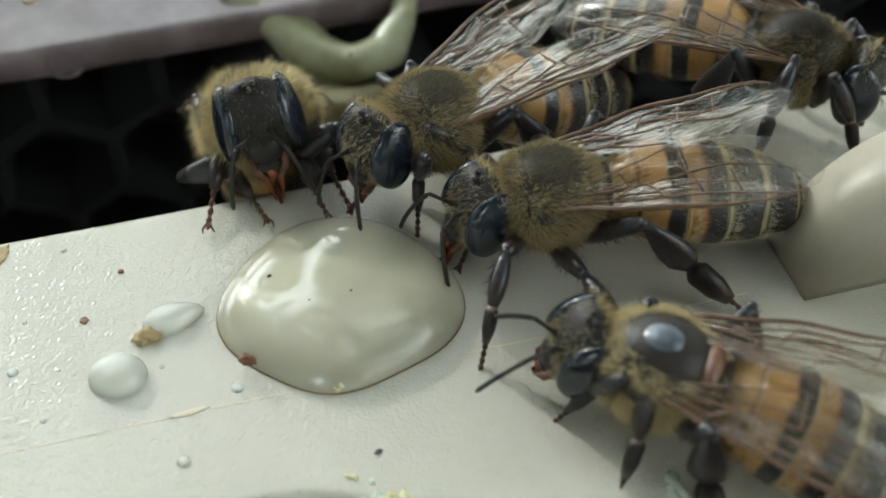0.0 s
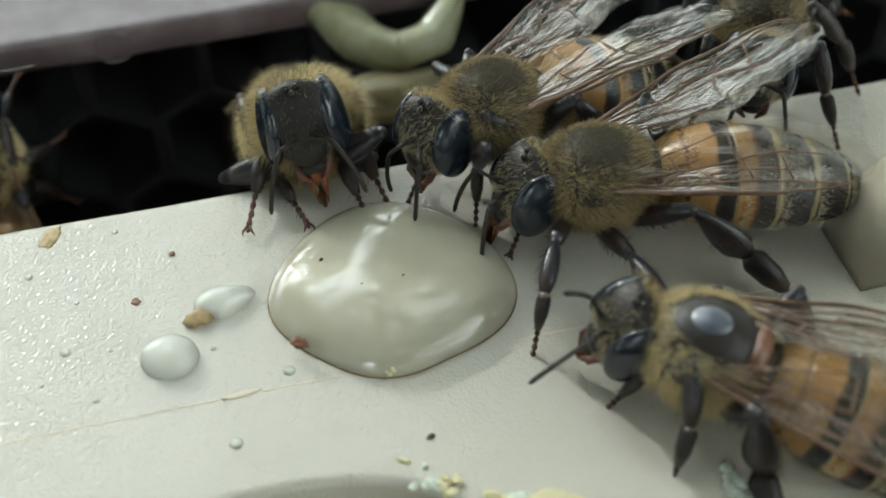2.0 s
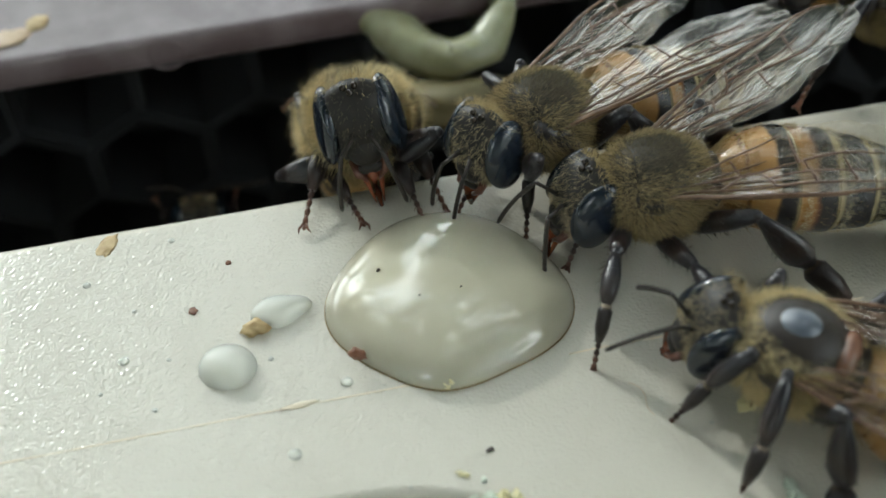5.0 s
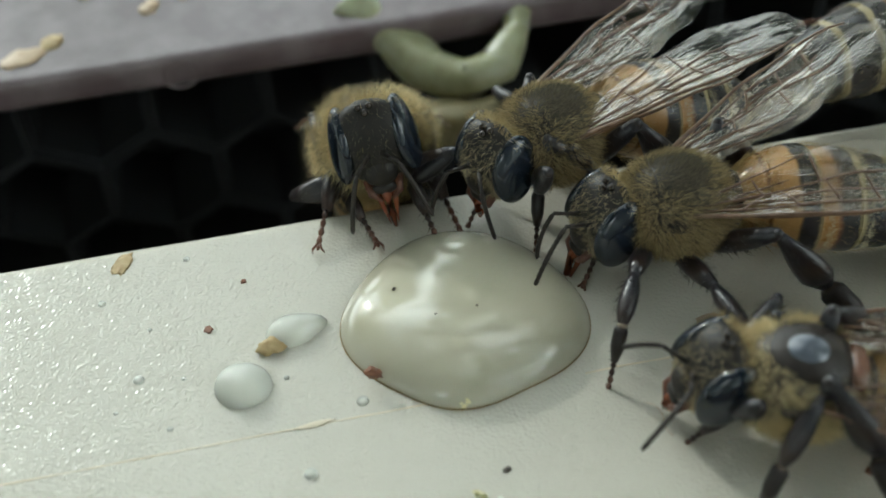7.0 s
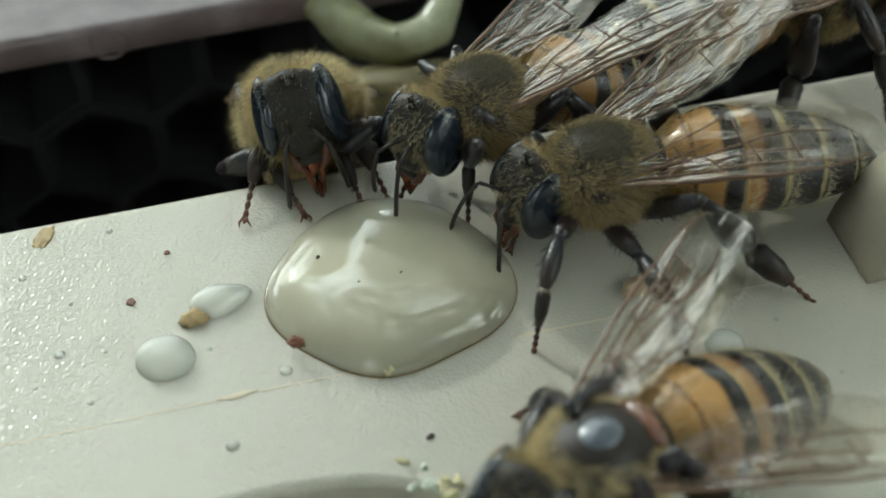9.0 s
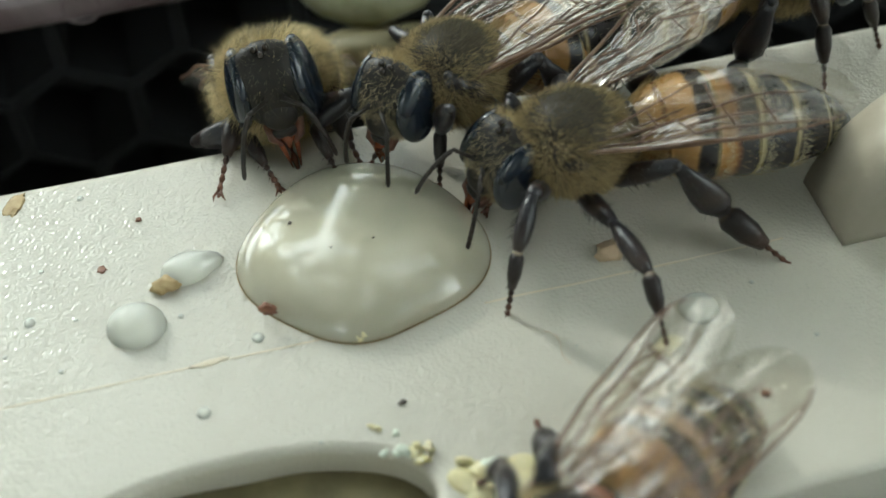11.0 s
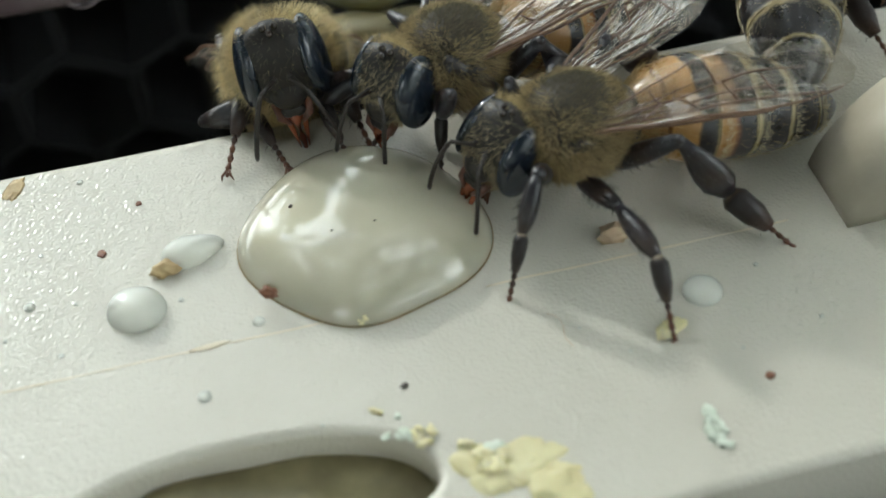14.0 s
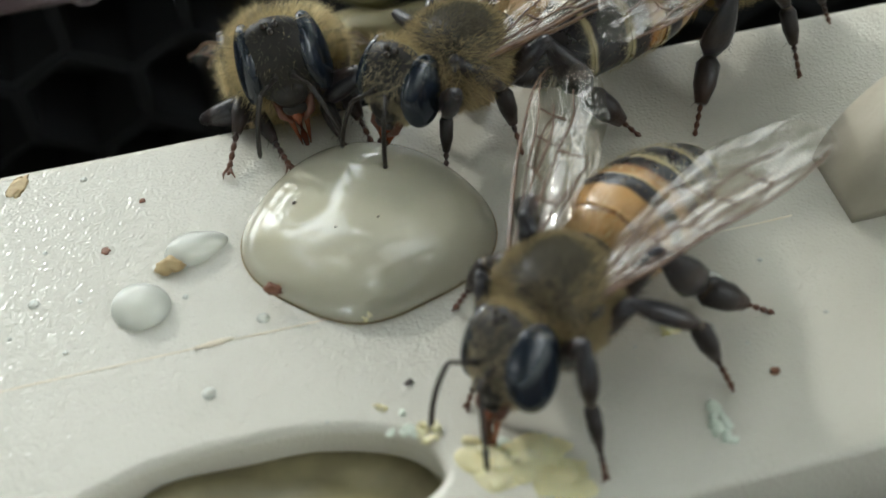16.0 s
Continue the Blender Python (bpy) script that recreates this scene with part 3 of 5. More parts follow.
def bend_leg(hip, foot, k, side, lift=1.0):
    """Knee and ankle for a leg from hip to foot (mm, in the bee's space)."""
    lf, lt, ls = LEGS[k]
    hip, foot = Vector(hip), Vector(foot)
    back = Vector((hip.x - foot.x, hip.y - foot.y, 0))
    back = back.normalized() if back.length > 0 else Vector((0, 1, 0))
    ankle = foot + (back * ls * 0.45 + Vector((0, 0, ls * 0.88)) if k < 2 else back * ls * 0.8 + Vector((0, 0, ls * 0.5)))
    d = ankle - hip
    reach = (lf + lt) * 0.985
    if d.length > reach:
        gap = d.length - reach
        ankle = ankle + (hip - ankle).normalized() * gap
        d = ankle - hip
    if d.length < abs(lf - lt) + 0.2:
        d = d.normalized() * (abs(lf - lt) + 0.2)
        ankle = hip + d
    a = (lf * lf - lt * lt + d.length_squared) / (2 * d.length)
    h = math.sqrt(max(0.0, lf * lf - a * a))
    out = Vector((0.25 * (1 if k == 0 else -1 if k == 2 else 0), 0.45 * side, lift))
    n = d.normalized()
    out = (out - n * out.dot(n)).normalized()
    return hip + n * a + out * h, ankle


def wing_poses(s, sweep, rise, twist):
    """Poses of fore and hind wing: swept out from the body's line, raised and twisted."""
    turn = pose(0, 0, 0, 0, -rise, 0) @ pose(0, 0, 0, twist * s, 0, 0)
    return (at(0.3, 1.35 * s, 3.85) @ pose(0, 0, 0, 0, 0, 180 - sweep * s) @ turn,
            at(-0.45, 1.25 * s, 3.68) @ pose(0, 0, 0, 0, 0, 180 - (sweep + 0.5) * s) @ pose(0, 0, 0, 0, 2, 0) @ turn)


def neck(tilt, turn, lean):
    """The head's pose in the bee's space."""
    return at(2.3, 0, 2.65, lean, tilt, turn)


def honey_bee(label, base, feet, head=(0, 0, 0), wings=((22, 12, 0), (22, 12, 0)), tongue=1.4, antennae=None, coat="tfur", droop=0.0, size=0.95, lifts=None):
    """A worker bee that faces +x and stands at base. feet: six places in the bee's space (fore, middle, hind; left, then right).
    head: tilt down, turn left, lean in degrees. wings: sweep out from the body's line, rise, twist for left and right."""
    bee = new("honey_bee")
    bee.matrix_basis = base @ Matrix.Scale(size, 4)
    bee.rotation_mode = "QUATERNION"
    tagged(bee, label, "bee", "bees round the honey")
    mid, bald = Vector((0, 0, 3.0)), coat == "bald"
    out = {"bee": bee}
    th = put("thorax", BEE["thorax"], bee, at(*mid) @ Matrix.Scale(1.08 if coat == "shaggy" else 1.0, 4))
    fur = BEE[coat]
    put("fur", fur[0], th, None, "golden fuzz")
    if not bald:
        put("short_fur", fur[1], th, None, "short olive fuzz")
    if bald:
        bm = bmesh.new()
        vs = ball(bm, (0.12, 0, 0.1), (1.26, 1.08, 1.56), 24, 18)
        bmesh.ops.delete(bm, geom=[v for v in vs if v.co.z < 0.7], context="VERTS")
        part("scutum", bm, scute_mat, th, "smooth bare black back plate")
        bm = bmesh.new()
        ball(bm, (-1.3, 0, 0.95), (0.36, 0.85, 0.4), 16, 12)
        part("scutellum", bm, rim_mat, th, "glossy red-brown rim plate")
    ab = put("abdomen", BEE["abdomen"], bee, at(-1.55, 0, 3.05, 0, droop, 0), "banded orange and black abdomen")
    out["abdomen"] = ab
    for me in BEE["tergites"]:
        put("tergite", me, ab)
    put("fur", BEE["afur"][0], ab)
    for me in BEE["afur"][1]:
        put("hair_band", me, ab, None, "pale hair band")
    hd = put("head", BEE["head"], bee, neck(*head) @ Matrix.Diagonal((0.82, 0.78, 0.84, 1) if coat == "shaggy" else (0.82, 0.80, 0.82, 1)))
    out["head"] = hd
    put("fur", BEE["hfur"][0], hd)
    if coat == "shaggy":
        put("short_fur", BEE["hfur"][1], hd)
    else:
        put("face_fur", BEE["hfur"][2], hd, None, "short grey face fuzz")
    for s in (1, -1):
        put("compound_eye", BEE["eyes"][s], hd, None, "glossy black eye")
        put("mandible", BEE["mandibles"][s], hd)
    for p in ((0.52, 0, 1.52), (0.32, 0.22, 1.66), (0.32, -0.22, 1.66)):
        bm = bmesh.new()
        ball(bm, p, (0.14, 0.14, 0.14), 10, 8)
        part("ocellus", bm, ocellus_mat, hd)
    if tongue:
        put("proboscis", proboscis_mesh(tongue), hd, None, "reddish-brown tongue")
    antennae = antennae or (((1.9, 0.75, 0.3), (2.6, 0.9, -0.6), (2.9, 1.0, -1.7)), ((1.9, -0.75, 0.3), (2.6, -0.9, -0.6), (2.9, -1.0, -1.7)))
    out["antennae"] = []
    for s, (e, c, tip) in zip((1, -1), antennae):
        root = Vector((1.05, 0.33 * s, 0.0))
        me = antenna_mesh(((0, 0, 0), Vector(e) - root, Vector(c) - root, Vector(tip) - root))
        out["antennae"].append(put("antenna", me, hd, at(*root)))
    for s, spread in zip((1, -1), wings):
        m, m2 = wing_poses(s, *spread)
        fw = put("forewing", BEE["fore"][-s], bee, m, "clear veined wing")
        for me in BEE["fveins"][-s]:
            put("vein", me, fw)
        hw = put("hindwing", BEE["hind"][-s], bee, m2, "clear veined wing")
        for me in BEE["hveins"][-s]:
            put("vein", me, hw)
        out[s] = (fw, hw)
    out["legs"] = []
    for i, foot in enumerate(feet):
        k, s = i // 2, 1 if i % 2 == 0 else -1
        hip = mid + Vector((HIPS[k][0], HIPS[k][1] * s, HIPS[k][2]))
        knee, ankle = bend_leg(hip, foot, k, s, (lifts or {}).get(i, 1.0))
        m = aim(hip, knee)
        leg = put("leg", LEG_MESH[k][0], bee, m)
        inv = m.inverted()
        shin = put("tibia", LEG_MESH[k][1], leg, inv @ aim(knee, ankle))
        end = put("tarsus", LEG_MESH[k][2], leg, inv @ aim(ankle, foot), "reddish-brown foot")
        put("joint", JOINT, end, None, "pale joint skin")
        out["legs"].append((leg, shin, end))
    out["feet"], out["size"] = [Vector(f) for f in feet], size
    return out


def bee_at(x, y, z, yaw, nose=0, roll=0):
    """A bee's pose in mm and degrees: its base, where it faces from +x, how far its nose is up."""
    return at(x, y, z, 0, 0, yaw) @ pose(0, 0, 0, 0, -nose, 0) @ pose(0, 0, 0, roll, 0, 0)


def feet_from(m, places, size=0.95):
    """World places (mm) on the bar in the space of a bee at m."""
    inv = (m @ Matrix.Scale(size, 4)).inverted()
    return [(inv @ (Vector(p) * MM)) / MM for p in places]




# ---- the hive: bars, comb and box ----
def slab(name, outline, holes, top, thick, bevel, mat):
    """A flat bar with through openings and rounded edges."""
    cu = bpy.data.curves.new(name, "CURVE")
    cu.dimensions, cu.fill_mode = "2D", "BOTH"
    cu.extrude, cu.bevel_depth, cu.bevel_resolution = (thick / 2 - bevel) * MM, bevel * MM, 3
    for loop in [outline, *holes]:
        sp = cu.splines.new("POLY")
        sp.points.add(len(loop) - 1)
        for p, (x, y) in zip(sp.points, loop):
            p.co = (x * MM, y * MM, 0, 1)
        sp.use_cyclic_u = True
    tmp = new(name, cu)
    me = bpy.data.meshes.new_from_object(tmp.evaluated_get(bpy.context.evaluated_depsgraph_get()))
    bpy.data.objects.remove(tmp)
    me.materials.clear()
    me.materials.append(mat.m)
    ob = new(name, me)
    ob.location = (0, 0, (top - thick / 2) * MM)
    return ob


BACK, FRONT = 5.26, -10.18
hole = []
for i in range(72):
    a = 2 * math.pi * i / 72
    hole.append((-4.75 + 5.45 * math.copysign(abs(math.cos(a)) ** 0.85, math.cos(a)), -8.15 + (2.4 if math.sin(a) > 0 else 1.5) * math.copysign(abs(math.sin(a)) ** 0.95, math.sin(a))))
edge_back = [(-60 + i * 1.5, BACK + 0.05 * noise.noise(Vector((i * 0.9, 0, 3)))) for i in range(81)]
bar = slab("frame_bar", [(-60, FRONT), (60, FRONT), *edge_back[::-1]], [hole], 0, 5.0, 0.28, cream)
tagged(bar, "cream plastic hive frame bar with a grainy top", "hive frame", kind="structure")

bar2 = slab("frame_bar", [(-60, 15.9), (60, 17.3), (60, 36), (-60, 36)], [], -0.7, 1.5, 0.3, mauve)
tagged(bar2, "dusty mauve-brown plastic frame bar flecked with wax", "hive frame", kind="structure")


bm = bmesh.new()
prof = [(0.62, 0.0), (0.66, 0.05), (0.72, 0.05), (0.76, 0.0)]
rings = [[bm.verts.new((r * math.cos(2 * math.pi * k / 40), -h, r * math.sin(2 * math.pi * k / 40))) for k in range(40)] for r, h in prof]
for p, q in zip(rings, rings[1:]):
    for k in range(40):
        bm.faces.new((p[k], p[(k + 1) % 40], q[(k + 1) % 40], q[k]))
part("moulding_mark", bm, mauve, bar2, "round moulding mark", at(-7.6, 16.2, -0.1))


def honeycomb(y, z0, rows, cols, x0, cell, depth, mat):
    """Upright comb of open hexagonal cells on a backing sheet."""
    bm = bmesh.new()
    vs = bmesh.ops.create_cube(bm, size=1)["verts"]
    for v in vs:
        v.co = Vector((v.co.x * 130, y + depth + 0.3 + v.co.y * 0.5, z0 - 22 + v.co.z * 52))
    comb = tagged(part("honeycomb", bm, mat, None, "", None, False), "old honeycomb with open cells below the bar, darkened for the gap's shade", "honeycomb", kind="structure")
    bm = bmesh.new()
    loops = [[], [], [], []]
    for k in range(6):
        a = math.pi / 6 + k * math.pi / 3
        for lst, q, yy in zip(loops, (1.0, 0.99, 0.9, 0.86), (depth, 0.0, 0.0, depth)):
            lst.append(bm.verts.new((cell / math.sqrt(3) * q * math.cos(a), yy, cell / math.sqrt(3) * q * math.sin(a))))
    for p, q in zip(loops, loops[1:]):
        for k in range(6):
            bm.faces.new((p[k], p[(k + 1) % 6], q[(k + 1) % 6], q[k]))
    me = finish(bm, mat, "cell", False)
    for r in range(rows):
        for c in range(cols):
            put("cell", me, comb, at(x0 + (c + 0.5 * (r % 2)) * cell, y + 0.4 * noise.noise(Vector((c * 0.7, r * 0.7, 4))), z0 - r * cell * 0.866))
    return comb


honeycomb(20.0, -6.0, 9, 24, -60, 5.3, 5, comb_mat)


def wall_box(name, a, b, mat, label):
    bm = bmesh.new()
    vs = bmesh.ops.create_cube(bm, size=1)["verts"]
    for v in vs:
        v.co = Vector([(a[k] + b[k]) / 2 + v.co[k] * (b[k] - a[k]) for k in range(3)])
    return tagged(part(name, bm, mat, None, "", None, False), label, "hive box", kind="structure")


wall_box("wall_west", (-72, -70, -899), (-61, 70, -2), box_mat, "dark wooden side of the hive box")
wall_box("wall_east", (61, -70, -899), (72, 70, -2), box_mat, "dark wooden side of the hive box")
wall_box("wall_north", (-72, 70, -899), (72, 80, -2), box_mat, "dark wooden end of the hive box")
wall_box("wall_south", (-72, -80, -899), (72, -70, -2), box_mat, "dark wooden end of the hive box")
wall_box("floor", (-60.9, -69.9, -78), (60.9, 69.9, -70), box_mat, "dark wooden floor of the hive box")

# half-round lug on the bar
bm = bmesh.new()
prof = [(0.0, 0.0)] + [(4.6 - 4.6 * math.cos(a), 4.3 * math.sin(a) ** 1.15) for a in [math.pi * i / 26 for i in range(1, 26)]] + [(9.2, 0.0)]
f0 = [bm.verts.new((14.05 + x, -3.45, z - 0.05)) for x, z in prof]
f1 = [bm.verts.new((14.05 + x, -0.75, z - 0.05)) for x, z in prof]
bm.faces.new(f0)
bm.faces.new(f1[::-1])
for i in range(len(prof)):
    j = (i + 1) % len(prof)
    bm.faces.new((f0[j], f0[i], f1[i], f1[j]))
bmesh.ops.bevel(bm, geom=[e for e in bm.edges if len(e.link_faces) == 2 and e.calc_face_angle(0) > 1.0], offset=0.12, segments=2, affect="EDGES")
lug = part("half_round_lug", bm, lug_mat, None)
tagged(lug, "half-round cream plastic lug on the bar", "frame lug")


# ---- honey and drops ----
def dome(name, rim, height, mat, sharp=2.6, rings=26, n=96, tilt=(0, 0), wobble=0.0):
    """A drop with the outline rim(angle) about its centre, bulging to a height."""
    bm = bmesh.new()
    prev = None
    for i in range(rings + 1):
        q = i / rings
        q = math.sin(q * math.pi / 2) ** 0.9
        z = height * max(0.0, 1 - q ** sharp) ** 0.55
        if i == 0:
            prev = [bm.verts.new((0, 0, height))]
            continue
        ring = []
        for k in range(n):
            a = 2 * math.pi * k / n
            r = rim(a) * q
            x, y = r * math.cos(a), r * math.sin(a)
            zz = z * (1 + tilt[0] * x + tilt[1] * y) + wobble * noise.noise(Vector((x * 0.6, y * 0.6, 1))) * (1 - q ** 4)
            ring.append(bm.verts.new((x, y, zz)))
        for k in range(n):
            j = (k + 1) % n
            if len(prev) == 1:
                bm.faces.new((prev[0], ring[k], ring[j]))
            else:
                bm.faces.new((prev[k], ring[k], ring[j], prev[j]))
        prev = ring
    low = [bm.verts.new((v.co.x, v.co.y, -0.02)) for v in prev]
    for k in range(n):
        bm.faces.new((prev[k], low[k], low[(k + 1) % n], prev[(k + 1) % n]))
    bm.faces.new(low[::-1])
    return part(name, bm, mat)


def honey_rim(a):
    waves = ((0.072, 0.16), (0.153, -0.056), (0.007, -0.074), (0.074, -0.077), (-0.045, -0.017))
    return 3.509 + sum(p * math.cos((k + 1) * a) + q * math.sin((k + 1) * a) for k, (p, q) in enumerate(waves))


drop = dome("honey_drop", honey_rim, 1.2, honey, 2.5, 48, 160, (0.0, 0.0), 0.07)
drop.location = (0.15 * MM, 0.05 * MM, 0)
# darker sheet where the honey meets the bar: its refraction-dark edge put into colour
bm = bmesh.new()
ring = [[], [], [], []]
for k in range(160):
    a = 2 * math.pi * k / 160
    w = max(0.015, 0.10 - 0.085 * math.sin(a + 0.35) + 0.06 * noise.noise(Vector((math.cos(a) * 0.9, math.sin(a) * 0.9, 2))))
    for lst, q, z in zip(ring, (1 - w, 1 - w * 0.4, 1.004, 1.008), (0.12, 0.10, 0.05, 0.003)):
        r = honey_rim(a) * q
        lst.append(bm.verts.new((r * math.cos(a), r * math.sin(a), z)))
for p, q in zip(ring, ring[1:]):
    for k in range(160):
        bm.faces.new((p[k], q[k], q[(k + 1) % 160], p[(k + 1) % 160]))
part("rim_shade", bm, amber, drop, "thin amber sheet for the refraction-dark rim of the honey pool")
tagged(drop, "large glossy pool of pale creamy honey on the bar", "honey drop")


def small_drop(x, y, rx, ry, h, turn, label, tail=0.0):
    def rim(a):
        c, s = math.cos(a), math.sin(a)
        return 1 / math.sqrt((c / rx) ** 2 + (s / ry) ** 2) * (1 + tail * max(0, c) ** 14)
    ob = dome("syrup_drop", rim, h, dew, 2.2, 14, 48)
    ob.matrix_basis = at(x, y, 0.005, 0, 0, turn)
    return tagged(ob, label, "droplet", "syrup drops on the bar")


small_drop(-6.62, -0.90, 0.86, 0.78, 0.62, -10, "small round clear syrup drop on the cream bar")
small_drop(-4.98, 0.82, 0.80, 0.58, 0.5, 10, "teardrop-shaped clear syrup drop on the cream bar", 0.42)
for x, y, r in ((-3.31, -2.19, 0.17), (-5.11, -4.28, 0.19), (-9.6, 0.05, 0.16), (-5.35, -0.85, 0.08), (-10.6, 3.3, 0.12), (9.06, -4.5, 0.55), (-7.9, 4.6, 0.1)):
    small_drop(x, y, r * 1.05, r, r * 0.6, 0, "tiny clear syrup bead on the cream bar")


# ---- crumbs and marks on the bar ----
def bit(name, x, y, size, mat, label, category, seed, turn=0, z=0.0, rough=0.5):
    bm = bmesh.new()
    lumpy(bm, (0, 0, size[2] * 0.7), size, rough, 1.9, seed, 18, 12)
    ob = part(name, bm, mat)
    ob.matrix_basis = at(x, y, z, 0, 0, turn)
    return tagged(ob, label, category)


bit("wax_crumb", -5.62, 0.32, (0.42, 0.3, 0.2), crumb_mat, "golden-brown wax crumb beside a syrup drop", "crumb", 1.3)
bit("propolis_crumb", -2.88, -1.66, (0.27, 0.17, 0.16), rust_mat, "dark red propolis crumb on the honey's rim", "crumb", 2.1, -30, 0.42)
bit("wax_flake", -0.48, -2.95, (0.24, 0.2, 0.16), wax, "pale green-yellow wax flake on the honey's rim", "crumb", 5.2, 20, 0.05)
bit("propolis_stain", -4.75, -2.68, (0.55, 0.1, 0.02), ridge_mat, "brownish stain on the mould line", "crumb", 3.1, 4)
bit("propolis_crumb", -7.45, 1.49, (0.13, 0.15, 0.03), rust_mat, "flat rusty propolis speck on the bar", "crumb", 3.7)
bit("grit", 0.15, -5.37, (0.12, 0.07, 0.05), speck_mat, "dark grit speck on the bar", "crumb", 4.4, 20)
bit("grit", 9.72, -7.65, (0.14, 0.11, 0.06), rust_mat, "small brown grit speck on the bar", "crumb", 4.9)
bit("grit", -6.2, 3.2, (0.09, 0.09, 0.04), rust_mat, "small brown grit speck on the bar", "crumb", 7.9)
bit("wax_crumb", 7.72, -5.52, (0.5, 0.26, 0.14), wax, "yellow wax crumb on the bar", "crumb", 6.6, 25)
bm = bmesh.new()
frng = random.Random(12)
for i in range(16):
    f = frng.uniform(-1, 1)
    lumpy(bm, (7.66 - 0.12 * f + frng.gauss(0, 0.14), -8.6 + 0.75 * f, 0.03), (frng.uniform(0.07, 0.2), frng.uniform(0.08, 0.22), 0.05), 0.8, 2.2, frng.uniform(0, 9), 12, 8)
tagged(part("wax_smear", bm, smear_mat), "flaky whitish wax smear on the bar", "crumb", kind="stuff")
bit("wax_crumb", -9.95, 4.85, (0.26, 0.5, 0.012), crumb_mat, "yellowish wax scrap at the bar's edge", "crumb", 9.1, -30)
bit("propolis_crumb", 7.35, -1.95, (0.5, 0.36, 0.28), tan_mat, "tan wax crumb under a bee", "crumb", 9.9)
for x, y, z, r in ((-0.9, -0.5, 1.14, 0.05), (-1.9, 0.9, 0.98, 0.05), (-1.55, 2.3, 0.62, 0.07), (0.35, -0.45, 1.15, 0.035), (1.2, -1.5, 0.95, 0.03), (-2.2, -0.5, 0.9, 0.045)):
    bit("grit", 0.15 + x, 0.05 + y, (r * 1.4, r, r), speck_mat, "dark speck floating on the honey", "crumb", x + 3, 30, z - r * 0.4)

bm = bmesh.new()
tube(bm, [(4.55 + 0.14 * math.sin(k * 0.5) + 0.045 * k, -4.1 - 0.11 * k + 0.05 * math.sin(k * 0.9), 0.03 + 0.05 * math.sin(k * 0.35)) for k in range(12)], [0.012] * 12, 5)
tagged(part("loose_hair", bm, tan_mat), "fine pale hair lying on the bar", "hair")
for x, y, r in ((6.4, -5.9, 0.05), (9.4, -6.6, 0.05), (11.9, -6.2, 0.06), (10.9, -4.0, 0.07), (-8.3, -0.2, 0.06), (-9.2, 1.9, 0.07), (-8.8, -1.9, 0.08), (-10.3, -1.0, 0.06), (5.3, -4.8, 0.04), (-2.2, -6.0, 0.05)):
    small_drop(x, y, r * 1.1, r, r * 0.5, 0, "tiny clear syrup bead on the cream bar")

# fine raised mould line along the bar
for x0, x1 in ((-58, -1.5), (3.2, 12.5)):
    bm = bmesh.new()
    n = int((x1 - x0) * 2)
    tube(bm, [(x0 + (x1 - x0) * i / n, -2.7 + 0.05 * noise.noise(Vector((i * 0.23, 5, 0))), -0.012) for i in range(n + 1)], [0.026 + 0.02 * noise.noise(Vector((i * 0.5, 9, 0))) for i in range(n + 1)], 6, 1.6)
    tagged(part("trim", bm, ridge_mat), "thin tan mould line along the bar", "trim", kind="structure")

# ---- wax in the opening and between the bars ----
crng = random.Random(21)
rim_wax = tagged(new("burr_wax"), "pale yellow wax built at the rim of the opening", "wax")
rim_wax.location = (2 * MM, -8.7 * MM, 0)
for k in range(22):
    f = crng.random()
    bm = bmesh.new()
    lumpy(bm, (-0.45 + 2.1 * f + crng.gauss(0, 0.18), 0.6 - 1.2 * f + crng.gauss(0, 0.3), -0.04 - 0.1 * crng.random()), (crng.uniform(0.45, 0.85), crng.uniform(0.35, 0.6), crng.uniform(0.12, 0.2)), 0.28, 1.7, crng.uniform(0, 30), 26, 18)
    part("wax_lump", bm, wax, rim_wax)
bm = bmesh.new()
rings = []
for q, z in ((1.01, -0.3), (0.975, -0.36), (0.955, -1.0), (0.93, -2.2), (1.01, -2.4)):
    row = []
    for k, (x, y) in enumerate(hole):
        g = 1 + 0.03 * noise.noise(Vector((k * 0.35, z * 2, 5)))
        row.append(bm.verts.new((-4.75 + (x + 4.75) * q * g, -8.15 + (y + 8.15) * q * g, z + 0.12 * noise.noise(Vector((k * 0.3, 1, 2))))))
    rings.append(row)
for p, q in zip(rings, rings[1:]):
    for k in range(len(hole)):
        bm.faces.new((p[k], q[k], q[(k + 1) % len(hole)], p[(k + 1) % len(hole)]))
tagged(part("burr_wax", bm, old_wax), "brownish wax lining the oval opening", "wax")
wrng = random.Random(4)
for i in range(16):
    f = wrng.random()
    k = 0.3 + 0.5 * f
    bit("wax_crumb", -0.6 + 2.4 * f + wrng.gauss(0, 0.3), -6.55 - 1.7 * f + wrng.gauss(0, 0.25), (wrng.uniform(0.2, 0.6) * k, wrng.uniform(0.15, 0.4) * k, wrng.uniform(0.1, 0.2) * k), wax if i % 3 else smear_mat, "pale yellow wax crumb at the opening's rim", "crumb", wrng.uniform(0, 20), wrng.uniform(0, 180), 0, 0.9)
bm = bmesh.new()
lumpy(bm, (-4.6, -8.1, -1.75), (6.2, 3.0, 0.9), 0.3, 2.6, 3.2, 64, 40)
tagged(part("burr_wax", bm, old_wax), "dull olive wax down inside the oval opening", "wax")
bm = bmesh.new()
lumpy(bm, (3.0, 12.6, -3.2), (2.6, 1.2, 0.9), 0.3, 1.4, 4.2, 48, 30)
tagged(part("burr_wax", bm, old_wax), "lumpy olive burr comb low in the gap", "wax")
bm = bmesh.new()
